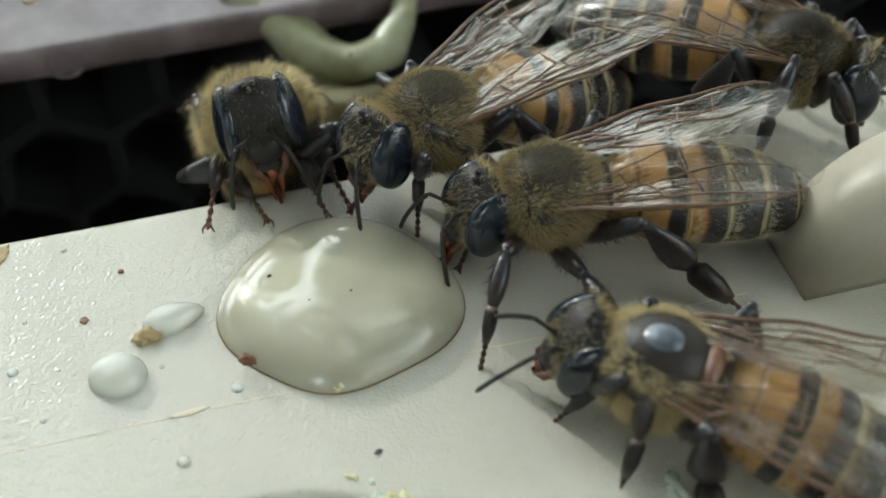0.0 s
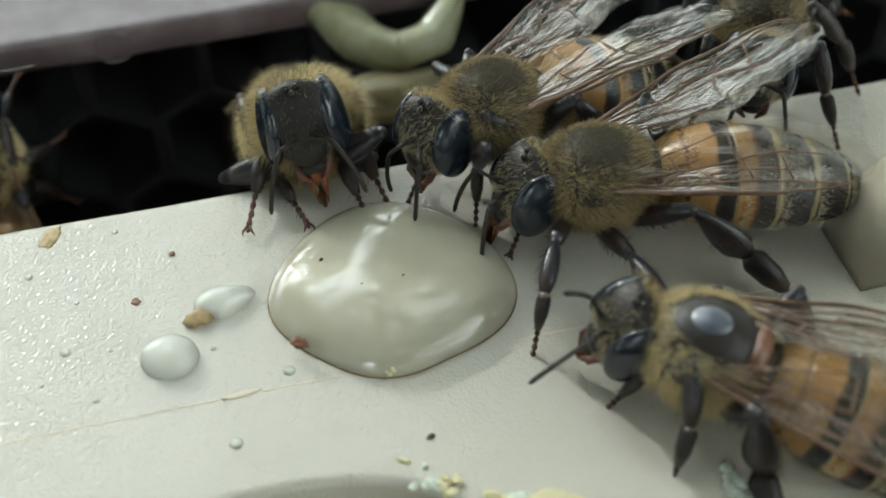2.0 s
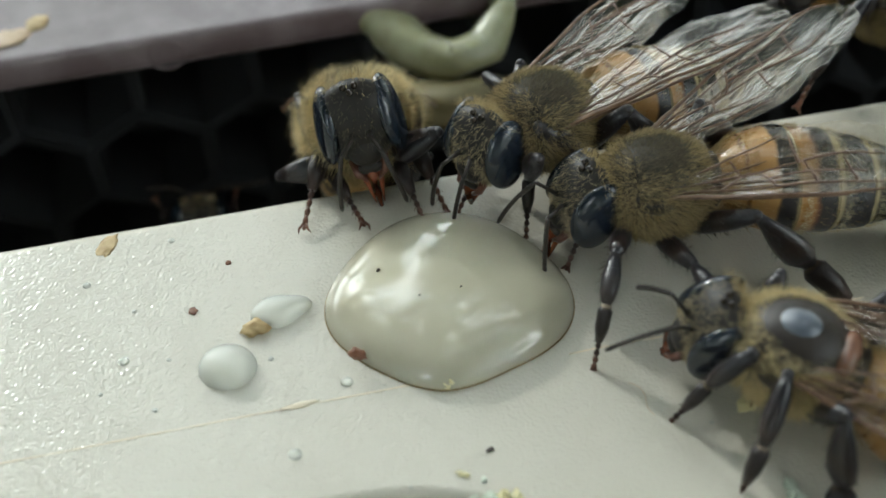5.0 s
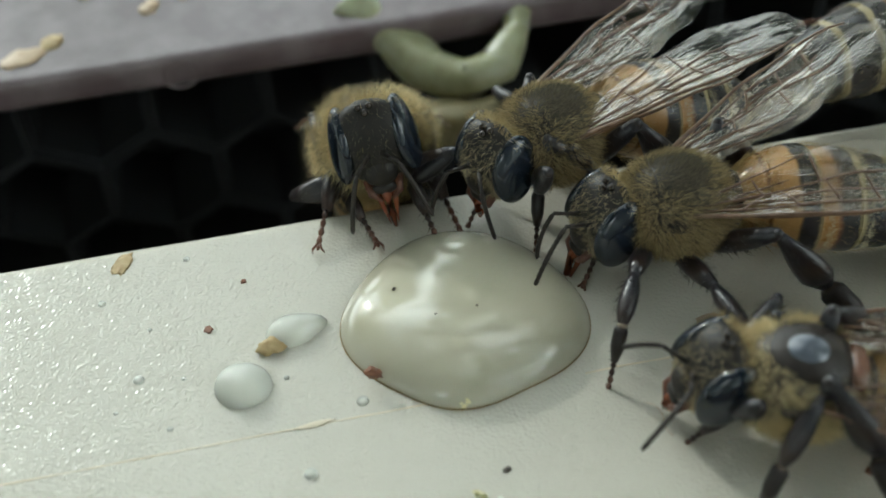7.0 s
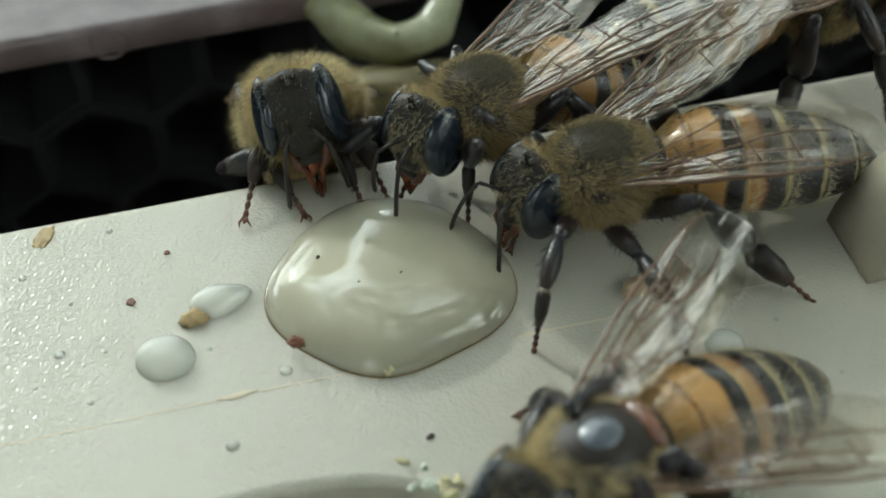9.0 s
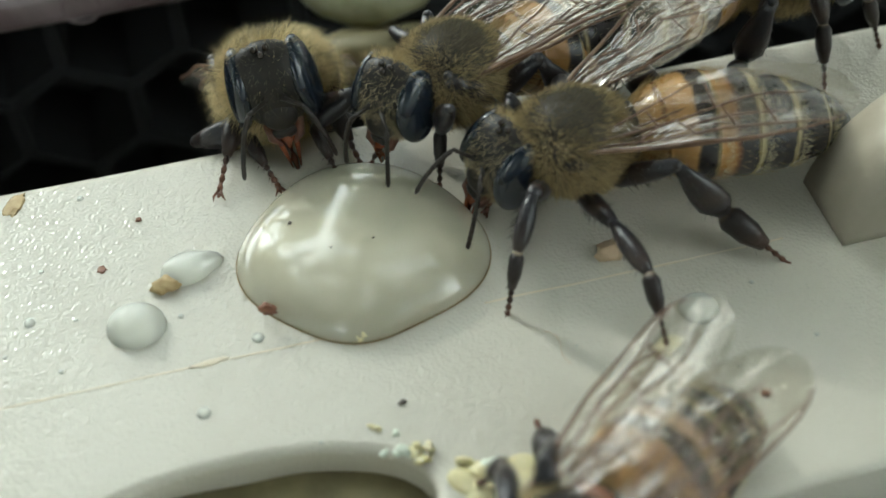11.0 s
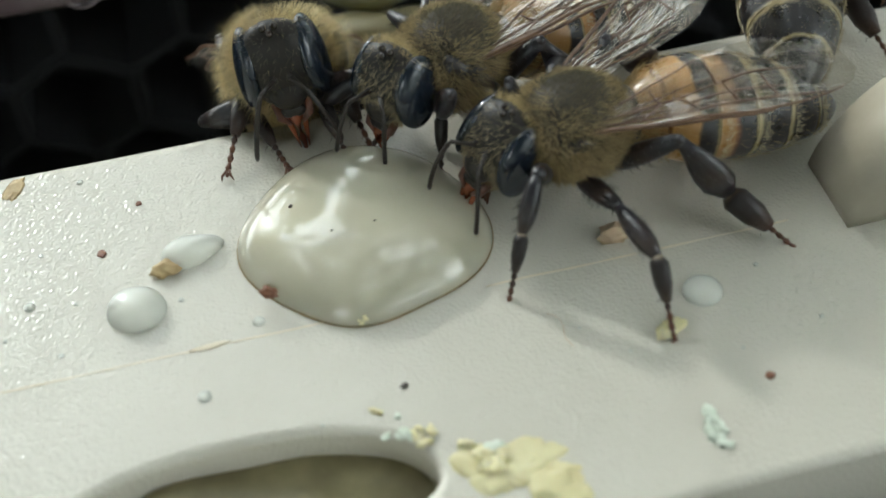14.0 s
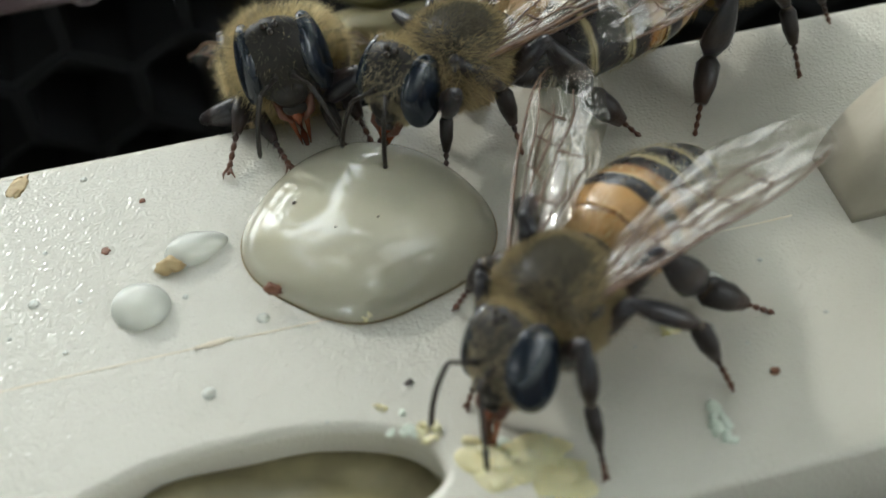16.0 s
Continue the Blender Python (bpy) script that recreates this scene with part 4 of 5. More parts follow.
sag = [(-0.6, 18.2, -0.9), (1.0, 16.5, -1.7), (2.2, 15.1, -2.2), (3.5, 14.2, -2.4), (4.9, 14.5, -2.2), (5.9, 15.7, -1.6), (6.7, 17.8, -0.8)]
thick = (0.8, 0.7, 0.85, 0.95, 0.7, 0.4, 0.55)
path, girths = [], []
for k in range(49):
    f = k / 48 * 5.999
    i, g = int(f), f % 1
    g = g * g * (3 - 2 * g)
    path.append(Vector(sag[i]).lerp(Vector(sag[i + 1]), g))
    girths.append((thick[i] + (thick[i + 1] - thick[i]) * g) * (1 + 0.2 * noise.noise(Vector((k * 0.07, 3, 1)))))
tube(bm, path, girths, 18, 1.25)
for v in bm.verts:
    v.co += Vector((1, 1, 1)) * 0.3 * noise.noise(v.co * 0.5)
tagged(part("burr_wax", bm, burr_mat), "smooth pale greenish burr wax bridging the two bars", "wax")
for x, y, sz, sd in ((-13.5, 17.6, (0.9, 0.5, 0.1), 1), (-12.4, 18.3, (0.5, 0.4, 0.1), 2), (-8.5, 19.8, (0.6, 0.35, 0.1), 3), (-7.2, 20.6, (0.7, 0.3, 0.1), 5), (-11.0, 21.5, (0.5, 0.4, 0.1), 4), (-3.0, 22, (0.6, 0.3, 0.1), 7)):
    bit("wax_crumb", x, y, sz, tan_mat if sd % 2 else crumb_mat, "yellowish wax smear on the mauve bar", "crumb", sd * 1.7, sd * 20, -0.75)

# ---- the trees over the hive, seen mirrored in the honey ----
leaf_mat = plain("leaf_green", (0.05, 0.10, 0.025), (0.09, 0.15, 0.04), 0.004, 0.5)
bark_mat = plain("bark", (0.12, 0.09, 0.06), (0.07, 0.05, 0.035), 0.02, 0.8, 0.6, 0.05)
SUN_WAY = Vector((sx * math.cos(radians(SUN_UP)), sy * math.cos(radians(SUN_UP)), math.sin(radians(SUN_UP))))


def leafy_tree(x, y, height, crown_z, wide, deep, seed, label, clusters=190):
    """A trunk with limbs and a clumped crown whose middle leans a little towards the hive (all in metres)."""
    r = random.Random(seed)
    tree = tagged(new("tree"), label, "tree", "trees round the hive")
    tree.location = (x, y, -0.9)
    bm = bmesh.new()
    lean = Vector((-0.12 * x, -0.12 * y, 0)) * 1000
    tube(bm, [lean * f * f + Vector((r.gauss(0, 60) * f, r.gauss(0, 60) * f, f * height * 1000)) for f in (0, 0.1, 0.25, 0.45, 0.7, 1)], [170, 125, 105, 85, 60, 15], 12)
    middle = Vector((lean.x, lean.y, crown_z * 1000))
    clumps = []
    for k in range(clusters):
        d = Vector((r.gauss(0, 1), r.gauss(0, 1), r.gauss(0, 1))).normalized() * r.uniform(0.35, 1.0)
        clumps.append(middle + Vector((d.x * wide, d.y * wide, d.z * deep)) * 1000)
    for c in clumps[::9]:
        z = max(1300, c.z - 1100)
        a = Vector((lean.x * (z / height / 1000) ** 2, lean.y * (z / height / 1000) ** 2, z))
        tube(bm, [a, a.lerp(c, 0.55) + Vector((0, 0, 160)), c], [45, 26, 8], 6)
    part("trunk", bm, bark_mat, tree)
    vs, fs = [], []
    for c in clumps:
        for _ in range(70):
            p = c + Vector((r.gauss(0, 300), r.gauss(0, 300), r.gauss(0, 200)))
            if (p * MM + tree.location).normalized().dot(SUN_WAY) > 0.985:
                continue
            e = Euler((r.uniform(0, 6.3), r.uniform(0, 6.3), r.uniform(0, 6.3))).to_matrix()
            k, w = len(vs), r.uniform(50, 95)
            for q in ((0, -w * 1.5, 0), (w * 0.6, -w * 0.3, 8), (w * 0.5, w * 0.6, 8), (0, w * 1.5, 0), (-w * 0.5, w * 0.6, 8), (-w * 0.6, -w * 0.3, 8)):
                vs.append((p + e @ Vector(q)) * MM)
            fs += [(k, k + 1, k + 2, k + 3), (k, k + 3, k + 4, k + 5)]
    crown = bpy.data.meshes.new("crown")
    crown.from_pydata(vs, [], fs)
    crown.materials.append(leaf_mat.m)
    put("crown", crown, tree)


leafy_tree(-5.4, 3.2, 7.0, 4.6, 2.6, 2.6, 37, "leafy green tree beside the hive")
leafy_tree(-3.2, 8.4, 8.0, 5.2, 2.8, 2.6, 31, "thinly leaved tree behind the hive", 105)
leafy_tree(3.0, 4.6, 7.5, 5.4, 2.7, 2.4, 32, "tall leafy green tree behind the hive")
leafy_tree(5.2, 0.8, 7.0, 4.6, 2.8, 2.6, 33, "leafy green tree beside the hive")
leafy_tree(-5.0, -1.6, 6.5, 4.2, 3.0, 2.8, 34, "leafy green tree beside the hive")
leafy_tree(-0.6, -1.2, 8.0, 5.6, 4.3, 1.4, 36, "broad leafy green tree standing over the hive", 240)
# Not mirrored: unseen tree added in front to shade the front faces.
leafy_tree(0.6, -5.2, 7.0, 4.4, 3.6, 3.0, 35, "unseen leafy tree added in front to shade the hive")
# Unseen ring of leaves added to block low sky, lower towards the sun.
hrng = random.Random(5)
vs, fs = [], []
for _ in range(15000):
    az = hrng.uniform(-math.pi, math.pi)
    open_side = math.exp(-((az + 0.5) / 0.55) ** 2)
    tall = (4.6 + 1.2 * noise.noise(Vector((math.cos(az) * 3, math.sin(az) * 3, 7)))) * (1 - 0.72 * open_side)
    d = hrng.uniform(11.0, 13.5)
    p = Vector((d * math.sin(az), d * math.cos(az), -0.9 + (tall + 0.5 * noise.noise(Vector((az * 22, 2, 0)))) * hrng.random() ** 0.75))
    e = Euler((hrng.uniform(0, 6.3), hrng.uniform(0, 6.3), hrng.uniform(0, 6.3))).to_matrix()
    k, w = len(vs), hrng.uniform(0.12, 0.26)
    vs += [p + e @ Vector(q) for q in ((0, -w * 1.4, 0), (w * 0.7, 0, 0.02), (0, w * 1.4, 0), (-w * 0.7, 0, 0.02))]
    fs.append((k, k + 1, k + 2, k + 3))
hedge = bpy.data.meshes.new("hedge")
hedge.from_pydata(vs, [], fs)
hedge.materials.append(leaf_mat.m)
tagged(put("hedge", hedge), "unseen leafy hedge added all round to block low sky light", "hedge", kind="stuff")
bm = bmesh.new()
gv = [bm.verts.new(p) for p in ((-6e4, -6e4, -900), (6e4, -6e4, -900), (6e4, 6e4, -900), (-6e4, 6e4, -900))]
bm.faces.new(gv)
grass_mat = plain("grass", (0.05, 0.08, 0.02), (0.08, 0.10, 0.035), 0.002, 0.8)
tagged(part("ground", bm, grass_mat), "green lawn round the hive", "ground", kind="structure")

# ---- bees ----
def heads_of(table):
    """Rows for a bee's head: seconds, tilt, turn, lean."""
    return [(t, neck(*row)) for t, *row in table]


def rows_of(table):
    """Rows for walk() from seconds, place in mm, facing, nose and roll."""
    return [(t, bee_at(*row)) for t, *row in table]


STANCE = [(3.2, 2.4, 0.3), (3.2, -2.4, 0.3), (-0.3, 4.2, 0.3), (-0.3, -4.2, 0.3), (-4.4, 4.0, 0.3), (-4.4, -4.0, 0.3)]
CROUCH = [(2.3, 1.7, 0.3), (2.3, -1.7, 0.3), (-0.3, 3.4, 0.3), (-0.3, -3.4, 0.3), (-4.0, 3.7, 0.3), (-4.0, -3.7, 0.3)]

m = bee_at(7.3, 1.3, -0.5, 174, 1.5, 1)
walker = honey_bee("honey bee sipping at the honey, orange-banded with spread wings", m,
                   feet_from(m, [(4.3, -3.0, 0), (4.5, 0.9, 0), (8.45, -5.4, 0), (7.6, 4.9, 0), (12.85, -2.8, 0), (12.2, 4.6, 0)]),
                   (-14, 14, 0), ((11, 2, 8), (30, 14, 10)), 2.0,
                   (((1.9, 0.9, 0.1), (2.3, 1.5, -0.9), (2.2, 1.6, -2.6)), ((1.9, -0.7, 0.2), (2.5, -0.9, -0.8), (2.5, -0.9, -2.1))), "tfur", 0)

m = bee_at(4.2, 4.9, -0.2, 203, 10, 1)
helper = honey_bee("honey bee with folded wings leaning over the honey", m,
                   feet_from(m, [(3.74, 2.46, 0), (1.7, 3.8, 0), (6.3, 3.0, 0), (2.5, 4.9, 0), (10.2, 2.9, 0), (6.2, 5.1, -0.5)]),
                   (-6, 26, 0), ((14, 10, 6), (20, 16, 6)), 0.9,
                   (((1.7, 0.8, -0.3), (2.0, 1.0, -1.5), (2.0, 1.1, -2.6)), ((1.8, -0.7, -0.2), (2.3, -0.9, -1.2), (2.2, -1.0, -2.4))), "tfur", -3)

m = bee_at(-0.85, 6.7, -0.45, -92, 24, 0)
climber = honey_bee("furry honey bee climbing from the dark gap, tongue out", m,
                    feet_from(m, [(0.9, 4.4, 0), (-1.1, 5.0, 0), (1.7, 5.1, 0), (-2.9, 4.95, 0), (1.6, 7.6, -2.2), (-2.9, 7.6, -2.2)], 1.05),
                    (-8, 4, 0), ((12, 3, 0), (14, 3, 0)), 1.7,
                    (((1.7, 0.9, -0.1), (2.2, 1.4, -1.0), (2.3, 1.6, -2.2)), ((1.7, -0.9, -0.1), (2.2, -1.4, -1.0), (2.3, -1.6, -2.2))), "shaggy", -16, 1.05)

wanderer = honey_bee("honey bee with a bare shiny back walking over the bar", bee_at(8, -6, -0.5, 150), CROUCH, (-4, 22, 0),
                     ((9, 6, 4), (15, 8, 4)), 0.6, (((1.9, 0.9, 0.2), (2.9, 1.3, -0.5), (3.6, 1.6, -1.6)), ((1.9, -0.7, 0.4), (2.6, -0.9, 0.4), (3.2, -1.0, 0.1))), "bald", -5)

passer = honey_bee("honey bee wandering along the far edge of the bar", bee_at(17, 4, 0, -40), STANCE, (6, 0, 0), ((18, 8, 4), (18, 8, 4)), 0.0, None, "tfur", -3)

lurker = honey_bee("dusky honey bee moving in the dark gap between the bars", bee_at(-20, 15, -8, 90, 72), [(2.6, 1.8, 0.8), (2.6, -1.8, 0.8), (-0.3, 3.0, 0.6), (-0.3, -3.0, 0.6), (-3.4, 2.8, 0.6), (-3.4, -2.8, 0.6)],
                   (10, 0, 0), ((10, 4, 0), (10, 4, 0)), 0.0, (((1.7, 0.9, 0.6), (2.1, 1.6, 0.7), (2.0, 2.6, 0.7)), ((1.6, -1.3, 0.6), (1.5, -2.6, 0.6), (1.7, -3.9, 0.5))), "bald", 0)


def flap(bee, side, table):
    """Keys both wings of a side: seconds, sweep, rise, twist."""
    rows = [(t, wing_poses(side, *row)) for t, *row in table]
    walk(bee[side][0], [(t, m[0]) for t, m in rows])
    walk(bee[side][1], [(t, m[1]) for t, m in rows])


def pose_between(table, t):
    """A bee's pose at a time between the rows of its table."""
    for a, b in zip(table, table[1:]):
        if t <= b[0]:
            f = max(0.0, (t - a[0]) / (b[0] - a[0]))
            return bee_at(*[p + (q - p) * f for p, q in zip(a[1:], b[1:])])
    return bee_at(*table[-1][1:])


def set_leg(bee, i, foot):
    """Poses of a leg's three joints for a foot in the bee's space."""
    k, s = i // 2, 1 if i % 2 == 0 else -1
    hip = Vector((HIPS[k][0], HIPS[k][1] * s, HIPS[k][2] + 3.0))
    knee, ankle = bend_leg(hip, foot, k, s)
    m = aim(hip, knee)
    return m, m.inverted() @ aim(knee, ankle), m.inverted() @ aim(ankle, foot)


def tread(bee, table, slack=1.5, ground=0.02, home=STANCE, finals=()):
    """Keeps the feet where they stand until the body has gone on, then steps them after it, three and three."""
    scale = Matrix.Scale(bee["size"], 4)
    m = pose_between(table, 0.0) @ scale
    feet = [m @ (f * MM) for f in bee["feet"]]
    rows, swing, stood = [[] for _ in feet], {}, {}
    for step in range(161):
        t = step / 10
        m = pose_between(table, t) @ scale
        ahead = pose_between(table, min(16, t + 0.15)) @ scale
        inv = m.inverted()
        for i in range(6):
            target = ahead @ (Vector(home[i]) * MM)
            target.z = ground * MM
            if finals and t >= finals[0] and finals[1][i]:
                target = Vector((*finals[1][i], ground)) * MM
            stood.setdefault(i, target)
            if i in swing:
                feet[i] = swing.pop(i)
            elif (target - stood[i]).length > slack * MM * (1.0 if (i // 2 + i % 2 + step // 2) % 2 == 0 else 1.7):
                swing[i] = stood[i] = target
                lifted = feet[i].lerp(target, 0.5)
                lifted.z += 0.7 * MM
                rows[i].append((t, inv @ lifted / MM))
                continue
            now = inv @ feet[i] / MM
            if not rows[i] or step == 160 or step % 5 == 0 or (rows[i][-1][1] - now).length > 0.12:
                rows[i].append((t, now))
    for i, (leg, shin, end) in enumerate(bee["legs"]):
        keyed = [(t, set_leg(bee, i, foot)) for t, foot in rows[i]]
        walk(leg, [(t, p[0]) for t, p in keyed])
        walk(shin, [(t, p[1]) for t, p in keyed])
        walk(end, [(t, p[2]) for t, p in keyed])


def feel(bee, seed, reach=12, beat=0.6):
    """Keeps the antennae feeling about."""
    r = random.Random(seed)
    for ant in bee["antennae"]:
        rest = ant.matrix_basis.copy()
        rows, t = [], 0.0
        while t < 16:
            rows.append((t, rest @ pose(0, 0, 0, r.gauss(0, reach * 0.4), r.gauss(0, reach), r.gauss(0, reach))))
            t += beat * r.uniform(0.7, 1.4)
        rows.append((16, rest))
        walk(ant, rows)



def motions():
    trip = (
        (0, 6.92, 0.78, -0.39, 170.86, 1.67, -1.1),
        (0.5, 6.75, 0.94, -0.4, 171.35, 1.79, -1.21),
        (1, 6.9, 1.19, -0.42, 169.76, 1.7, -2.81),
        (1.5, 6.81, 1.11, -0.44, 169.2, 1.95, -2.99),
        (2, 6.84, 1.13, -0.42, 169.77, 1.73, -2.53),
        (2.5, 6.95, 0.79, -0.37, 173.78, 1.48, 0.12),
        (3, 6.75, 1.04, -0.37, 172.01, 1.24, -1.05),
        (3.5, 6.91, 1.07, -0.39, 170.13, 1.54, -2.54),
        (4, 6.81, 1.23, -0.38, 171.15, 1.52, -1.93),
        (6.5, 6.92, 1.05, -0.4, 173.48, 1.61, 0.01),
        (7, 6.97, 1.13, -0.4, 173.01, 1.54, -0.39),
        (7.5, 7.04, 1.11, -0.38, 173.09, 1.25, -0.19),
        (8, 7.03, 0.86, -0.38, 174.75, 1.24, 1.49),
        (8.5, 6.92, 0.7, -0.37, 174.68, 1.41, 1.37),
        (9, 6.98, 0.93, -0.4, 174.15, -0.44, -1.68),
        (11.5, 6.75, 0.56, -0.43, 176.23, 0.09, 0.69),
        (12, 6.47, 0.44, -0.45, 176.87, 3.94, 1.95),
        (12.5, 6.68, 0.72, -0.45, 174.53, 0.61, 0.49),
        (13, 6.53, 0.66, -0.44, 177.29, 3.79, 1.96),
        (13.5, 6.67, 0.63, -0.46, 177.35, 2.3, 2.02),
        (14, 6.52, 0.43, -0.43, 180.61, 4.06, 3.87),
        (14.5, 6.65, -0.22, -0.44, 185.69, 2.26, 5.99),
        (14.8, 7.03, -0.69, -0.46, 209.29, 6.87, 5.33),
        (15, 6.73, -1.21, -0.42, 220.04, 3.19, 2.43),
        (15.2, 7.55, -3.09, -0.48, 241.85, 5.23, 8.16),
        (15.5, 5.29, -5.36, -0.47, 232.94, 6.22, 7.33),
        (15.7, 4.69, -6.47, -0.51, 225.26, 6.3, 7.95),
        (16, 4.07, -5.77, -0.57, 219.54, 8.87, 6.65),
    )
    walk(walker["bee"], rows_of(trip))
    tread(walker, trip, 1.9, 0.02, STANCE, (15.6, ((4.3, -9.5), (0.6, -7.3), (7.8, -8.6), None, (10.4, -5.8), None)))
    walk(walker["head"], heads_of((
        (0, -11.44, 17.28, -0.46),
        (0.5, -12.66, 16.91, -0.4),
        (1, -14.49, 14.09, 1.44),
        (1.5, -14.67, 16.53, 1.97),
        (2, -12.79, 15.72, 1.38),
        (2.5, -10.24, 17.21, -2.04),
        (3, -8.47, 14.99, -0.5),
        (3.5, -8.7, 12.65, 1.4),
        (4, -9.51, 11.96, 0.43),
        (6.5, -11.76, 20.97, -0.97),
        (7, -10.95, 19.74, -0.52),
        (7.5, -9.64, 18.08, -0.91),
        (8, -6.87, 24.65, -1.68),
        (8.5, -6.22, 23.24, -2.03),
        (9, -8.81, 21.84, -1.25),
        (11.5, -13.73, 24.31, -3.7),
        (12, -14.8, 26.38, -2.9),
        (12.5, -18.3, 22.49, -3.41),
        (13, -16.16, 23.25, -3.91),
        (13.5, -16.64, 27.13, -4.08),
        (14, -14.87, 25.68, -5.6),
        (14.5, -16.22, 31.37, 1.09),
        (14.8, -2.1, -9.99, 13.85),
        (15, -2.3, -6.38, 6.53),
        (15.2, 2.92, -29.39, 21.55),
        (15.5, -0.27, -14.48, 12.06),
        (15.7, -1.28, -16.81, 17.39),
        (16, -8.01, -16.07, 9.66),
    )))
    trip = (
        (0, 3.92, 4.65, -0.12, 197.19, 8.64, -1.43),
        (0.5, 3.9, 4.61, -0.12, 197.47, 8.63, -1.39),
        (1, 4.02, 4.55, -0.11, 197.83, 7.77, -1.17),
        (1.5, 4.1, 4.53, -0.12, 197.42, 8.2, -1.05),
        (2, 4.1, 4.42, -0.12, 197.31, 8.08, -1.02),
        (2.5, 4.02, 4.48, -0.12, 197.47, 8.39, -1.07),
        (3, 4.11, 4.36, -0.12, 197.09, 8, -0.55),
        (3.5, 4.03, 4.33, -0.13, 196.99, 8.17, -0.74),
        (4, 3.99, 4.36, -0.12, 197.22, 8.32, -0.8),
        (6.5, 3.81, 4.64, -0.11, 197.2, 7.8, -1.14),
        (7, 3.81, 4.72, -0.1, 197.1, 7.63, -1.14),
        (7.5, 3.9, 4.66, -0.1, 196.89, 7.47, -0.99),
        (8, 3.96, 4.48, -0.09, 197.11, 7.52, -0.36),
        (8.5, 3.94, 4.42, -0.09, 197.4, 8, -0.42),
        (9, 3.75, 4.26, -0.11, 198.98, 9.18, -0.66),
        (11.5, 3.61, 4.14, -0.13, 199.57, 10.67, -0.53),
        (12, 3.64, 4.19, -0.14, 199.03, 10.58, -0.84),
        (12.5, 3.58, 4.18, -0.14, 199.26, 10.64, -0.75),
        (13, 3.58, 4.19, -0.14, 199.55, 10.71, -0.76),
        (13.5, 3.52, 4.18, -0.14, 199.87, 10.74, -0.89),
        (14, 3.55, 4.07, -0.13, 200.35, 10.55, -0.88),
        (14.5, 3.57, 4.18, -0.13, 200.02, 10.39, -0.83),
        (15, 3.64, 4.12, -0.13, 199.97, 10.17, -0.83),
        (15.5, 3.56, 3.92, -0.13, 200.05, 10.58, -0.85),
        (16, 3.56, 3.92, -0.13, 200.24, 10.76, -0.87),
    )
    walk(helper["bee"], rows_of(trip))
    walk(helper["head"], heads_of((
        (0, 6.33, 11.98, 4.7),
        (0.5, 6.13, 13.53, 5.09),
        (1, 6.25, 14.11, 5.17),
        (1.5, 6.21, 16.85, 5.7),
        (2, 6.19, 16.39, 5.59),
        (2.5, 5.96, 17.09, 5.87),
        (3, 5.79, 21.25, 6.66),
        (3.5, 5.65, 21.64, 6.81),
        (4, 5.71, 20.03, 6.34),
        (6.5, 6.44, 13.54, 4.79),
        (7, 6.46, 13.53, 4.82),
        (7.5, 6.51, 14.27, 4.89),
        (8, 6.32, 15.78, 4.9),
        (8.5, 6.09, 15.86, 4.94),
        (9, 5.24, 15.95, 5.21),
        (11.5, 4.07, 19.37, 6.19),
        (12, 4.1, 19.35, 6.47),
        (12.5, 3.95, 20.48, 6.77),
        (13, 4.03, 19.52, 6.53),
        (13.5, 4.05, 18.15, 6.3),
        (14, 4.07, 16.41, 5.74),
        (14.5, 4.09, 16.67, 5.78),
        (15, 4.14, 16.61, 5.8),
        (15.5, 3.96, 16.78, 5.82),
        (16, 3.9, 16.67, 5.82),
    )))
    trip = (
        (0, -1.17, 5.49, -0.88, -94.17, 49.99, -1.23),
        (0.5, -1.38, 5.38, -0.89, -95.15, 49.98, -0.86),
        (1, -1.34, 4.99, -0.91, -96.17, 49.89, -0.65),
        (1.5, -1.62, 4.68, -0.9, -96.19, 50.06, -0.48),
        (2, -1.56, 4.68, -0.9, -96.51, 50.02, -0.5),
        (2.5, -1.36, 5.16, -0.89, -96.63, 49.97, -0.43),
        (3, -1.23, 4.98, -0.89, -97.42, 50, -0.35),
        (3.5, -1.19, 5.12, -0.89, -97.85, 50, -0.19),
        (4, -1.32, 5.21, -0.89, -97.82, 50.05, -0.09),
        (6.5, -1.51, 5.09, -0.88, -97.68, 50.06, -0.07),
        (7, -1.51, 5.11, -0.89, -97.87, 50.05, -0.09),
        (7.5, -1.46, 5.08, -0.88, -98.18, 50.07, -0.04),
        (8, -1.43, 4.95, -0.89, -98.57, 50.12, -0.05),
        (8.5, -1.43, 4.95, -0.89, -98.39, 50.11, -0.09),
        (9, -1.49, 4.96, -0.92, -97.52, 49.97, -0.39),
        (11.5, -1.45, 4.6, -0.96, -97.15, 50.07, -0.89),
        (12, -1.24, 4.7, -0.95, -97.29, 50.02, -0.95),
        (12.5, -1.27, 4.76, -0.95, -97.29, 49.98, -0.92),
        (13, -1.22, 4.71, -0.95, -97.12, 49.97, -0.95),
        (13.5, -1.2, 4.65, -0.96, -97, 49.93, -1.01),
        (14, -1.21, 4.74, -0.96, -97.01, 49.89, -1),
        (14.5, -1.09, 4.73, -0.97, -97.43, 49.93, -0.99),
        (15, -1.2, 4.88, -0.96, -97.57, 49.87, -0.88),
        (15.5, -1.28, 4.82, -0.96, -97.43, 49.88, -0.91),
        (16, -1.28, 4.72, -0.97, -97.22, 49.89, -0.99),
    )
    walk(climber["bee"], rows_of(trip))
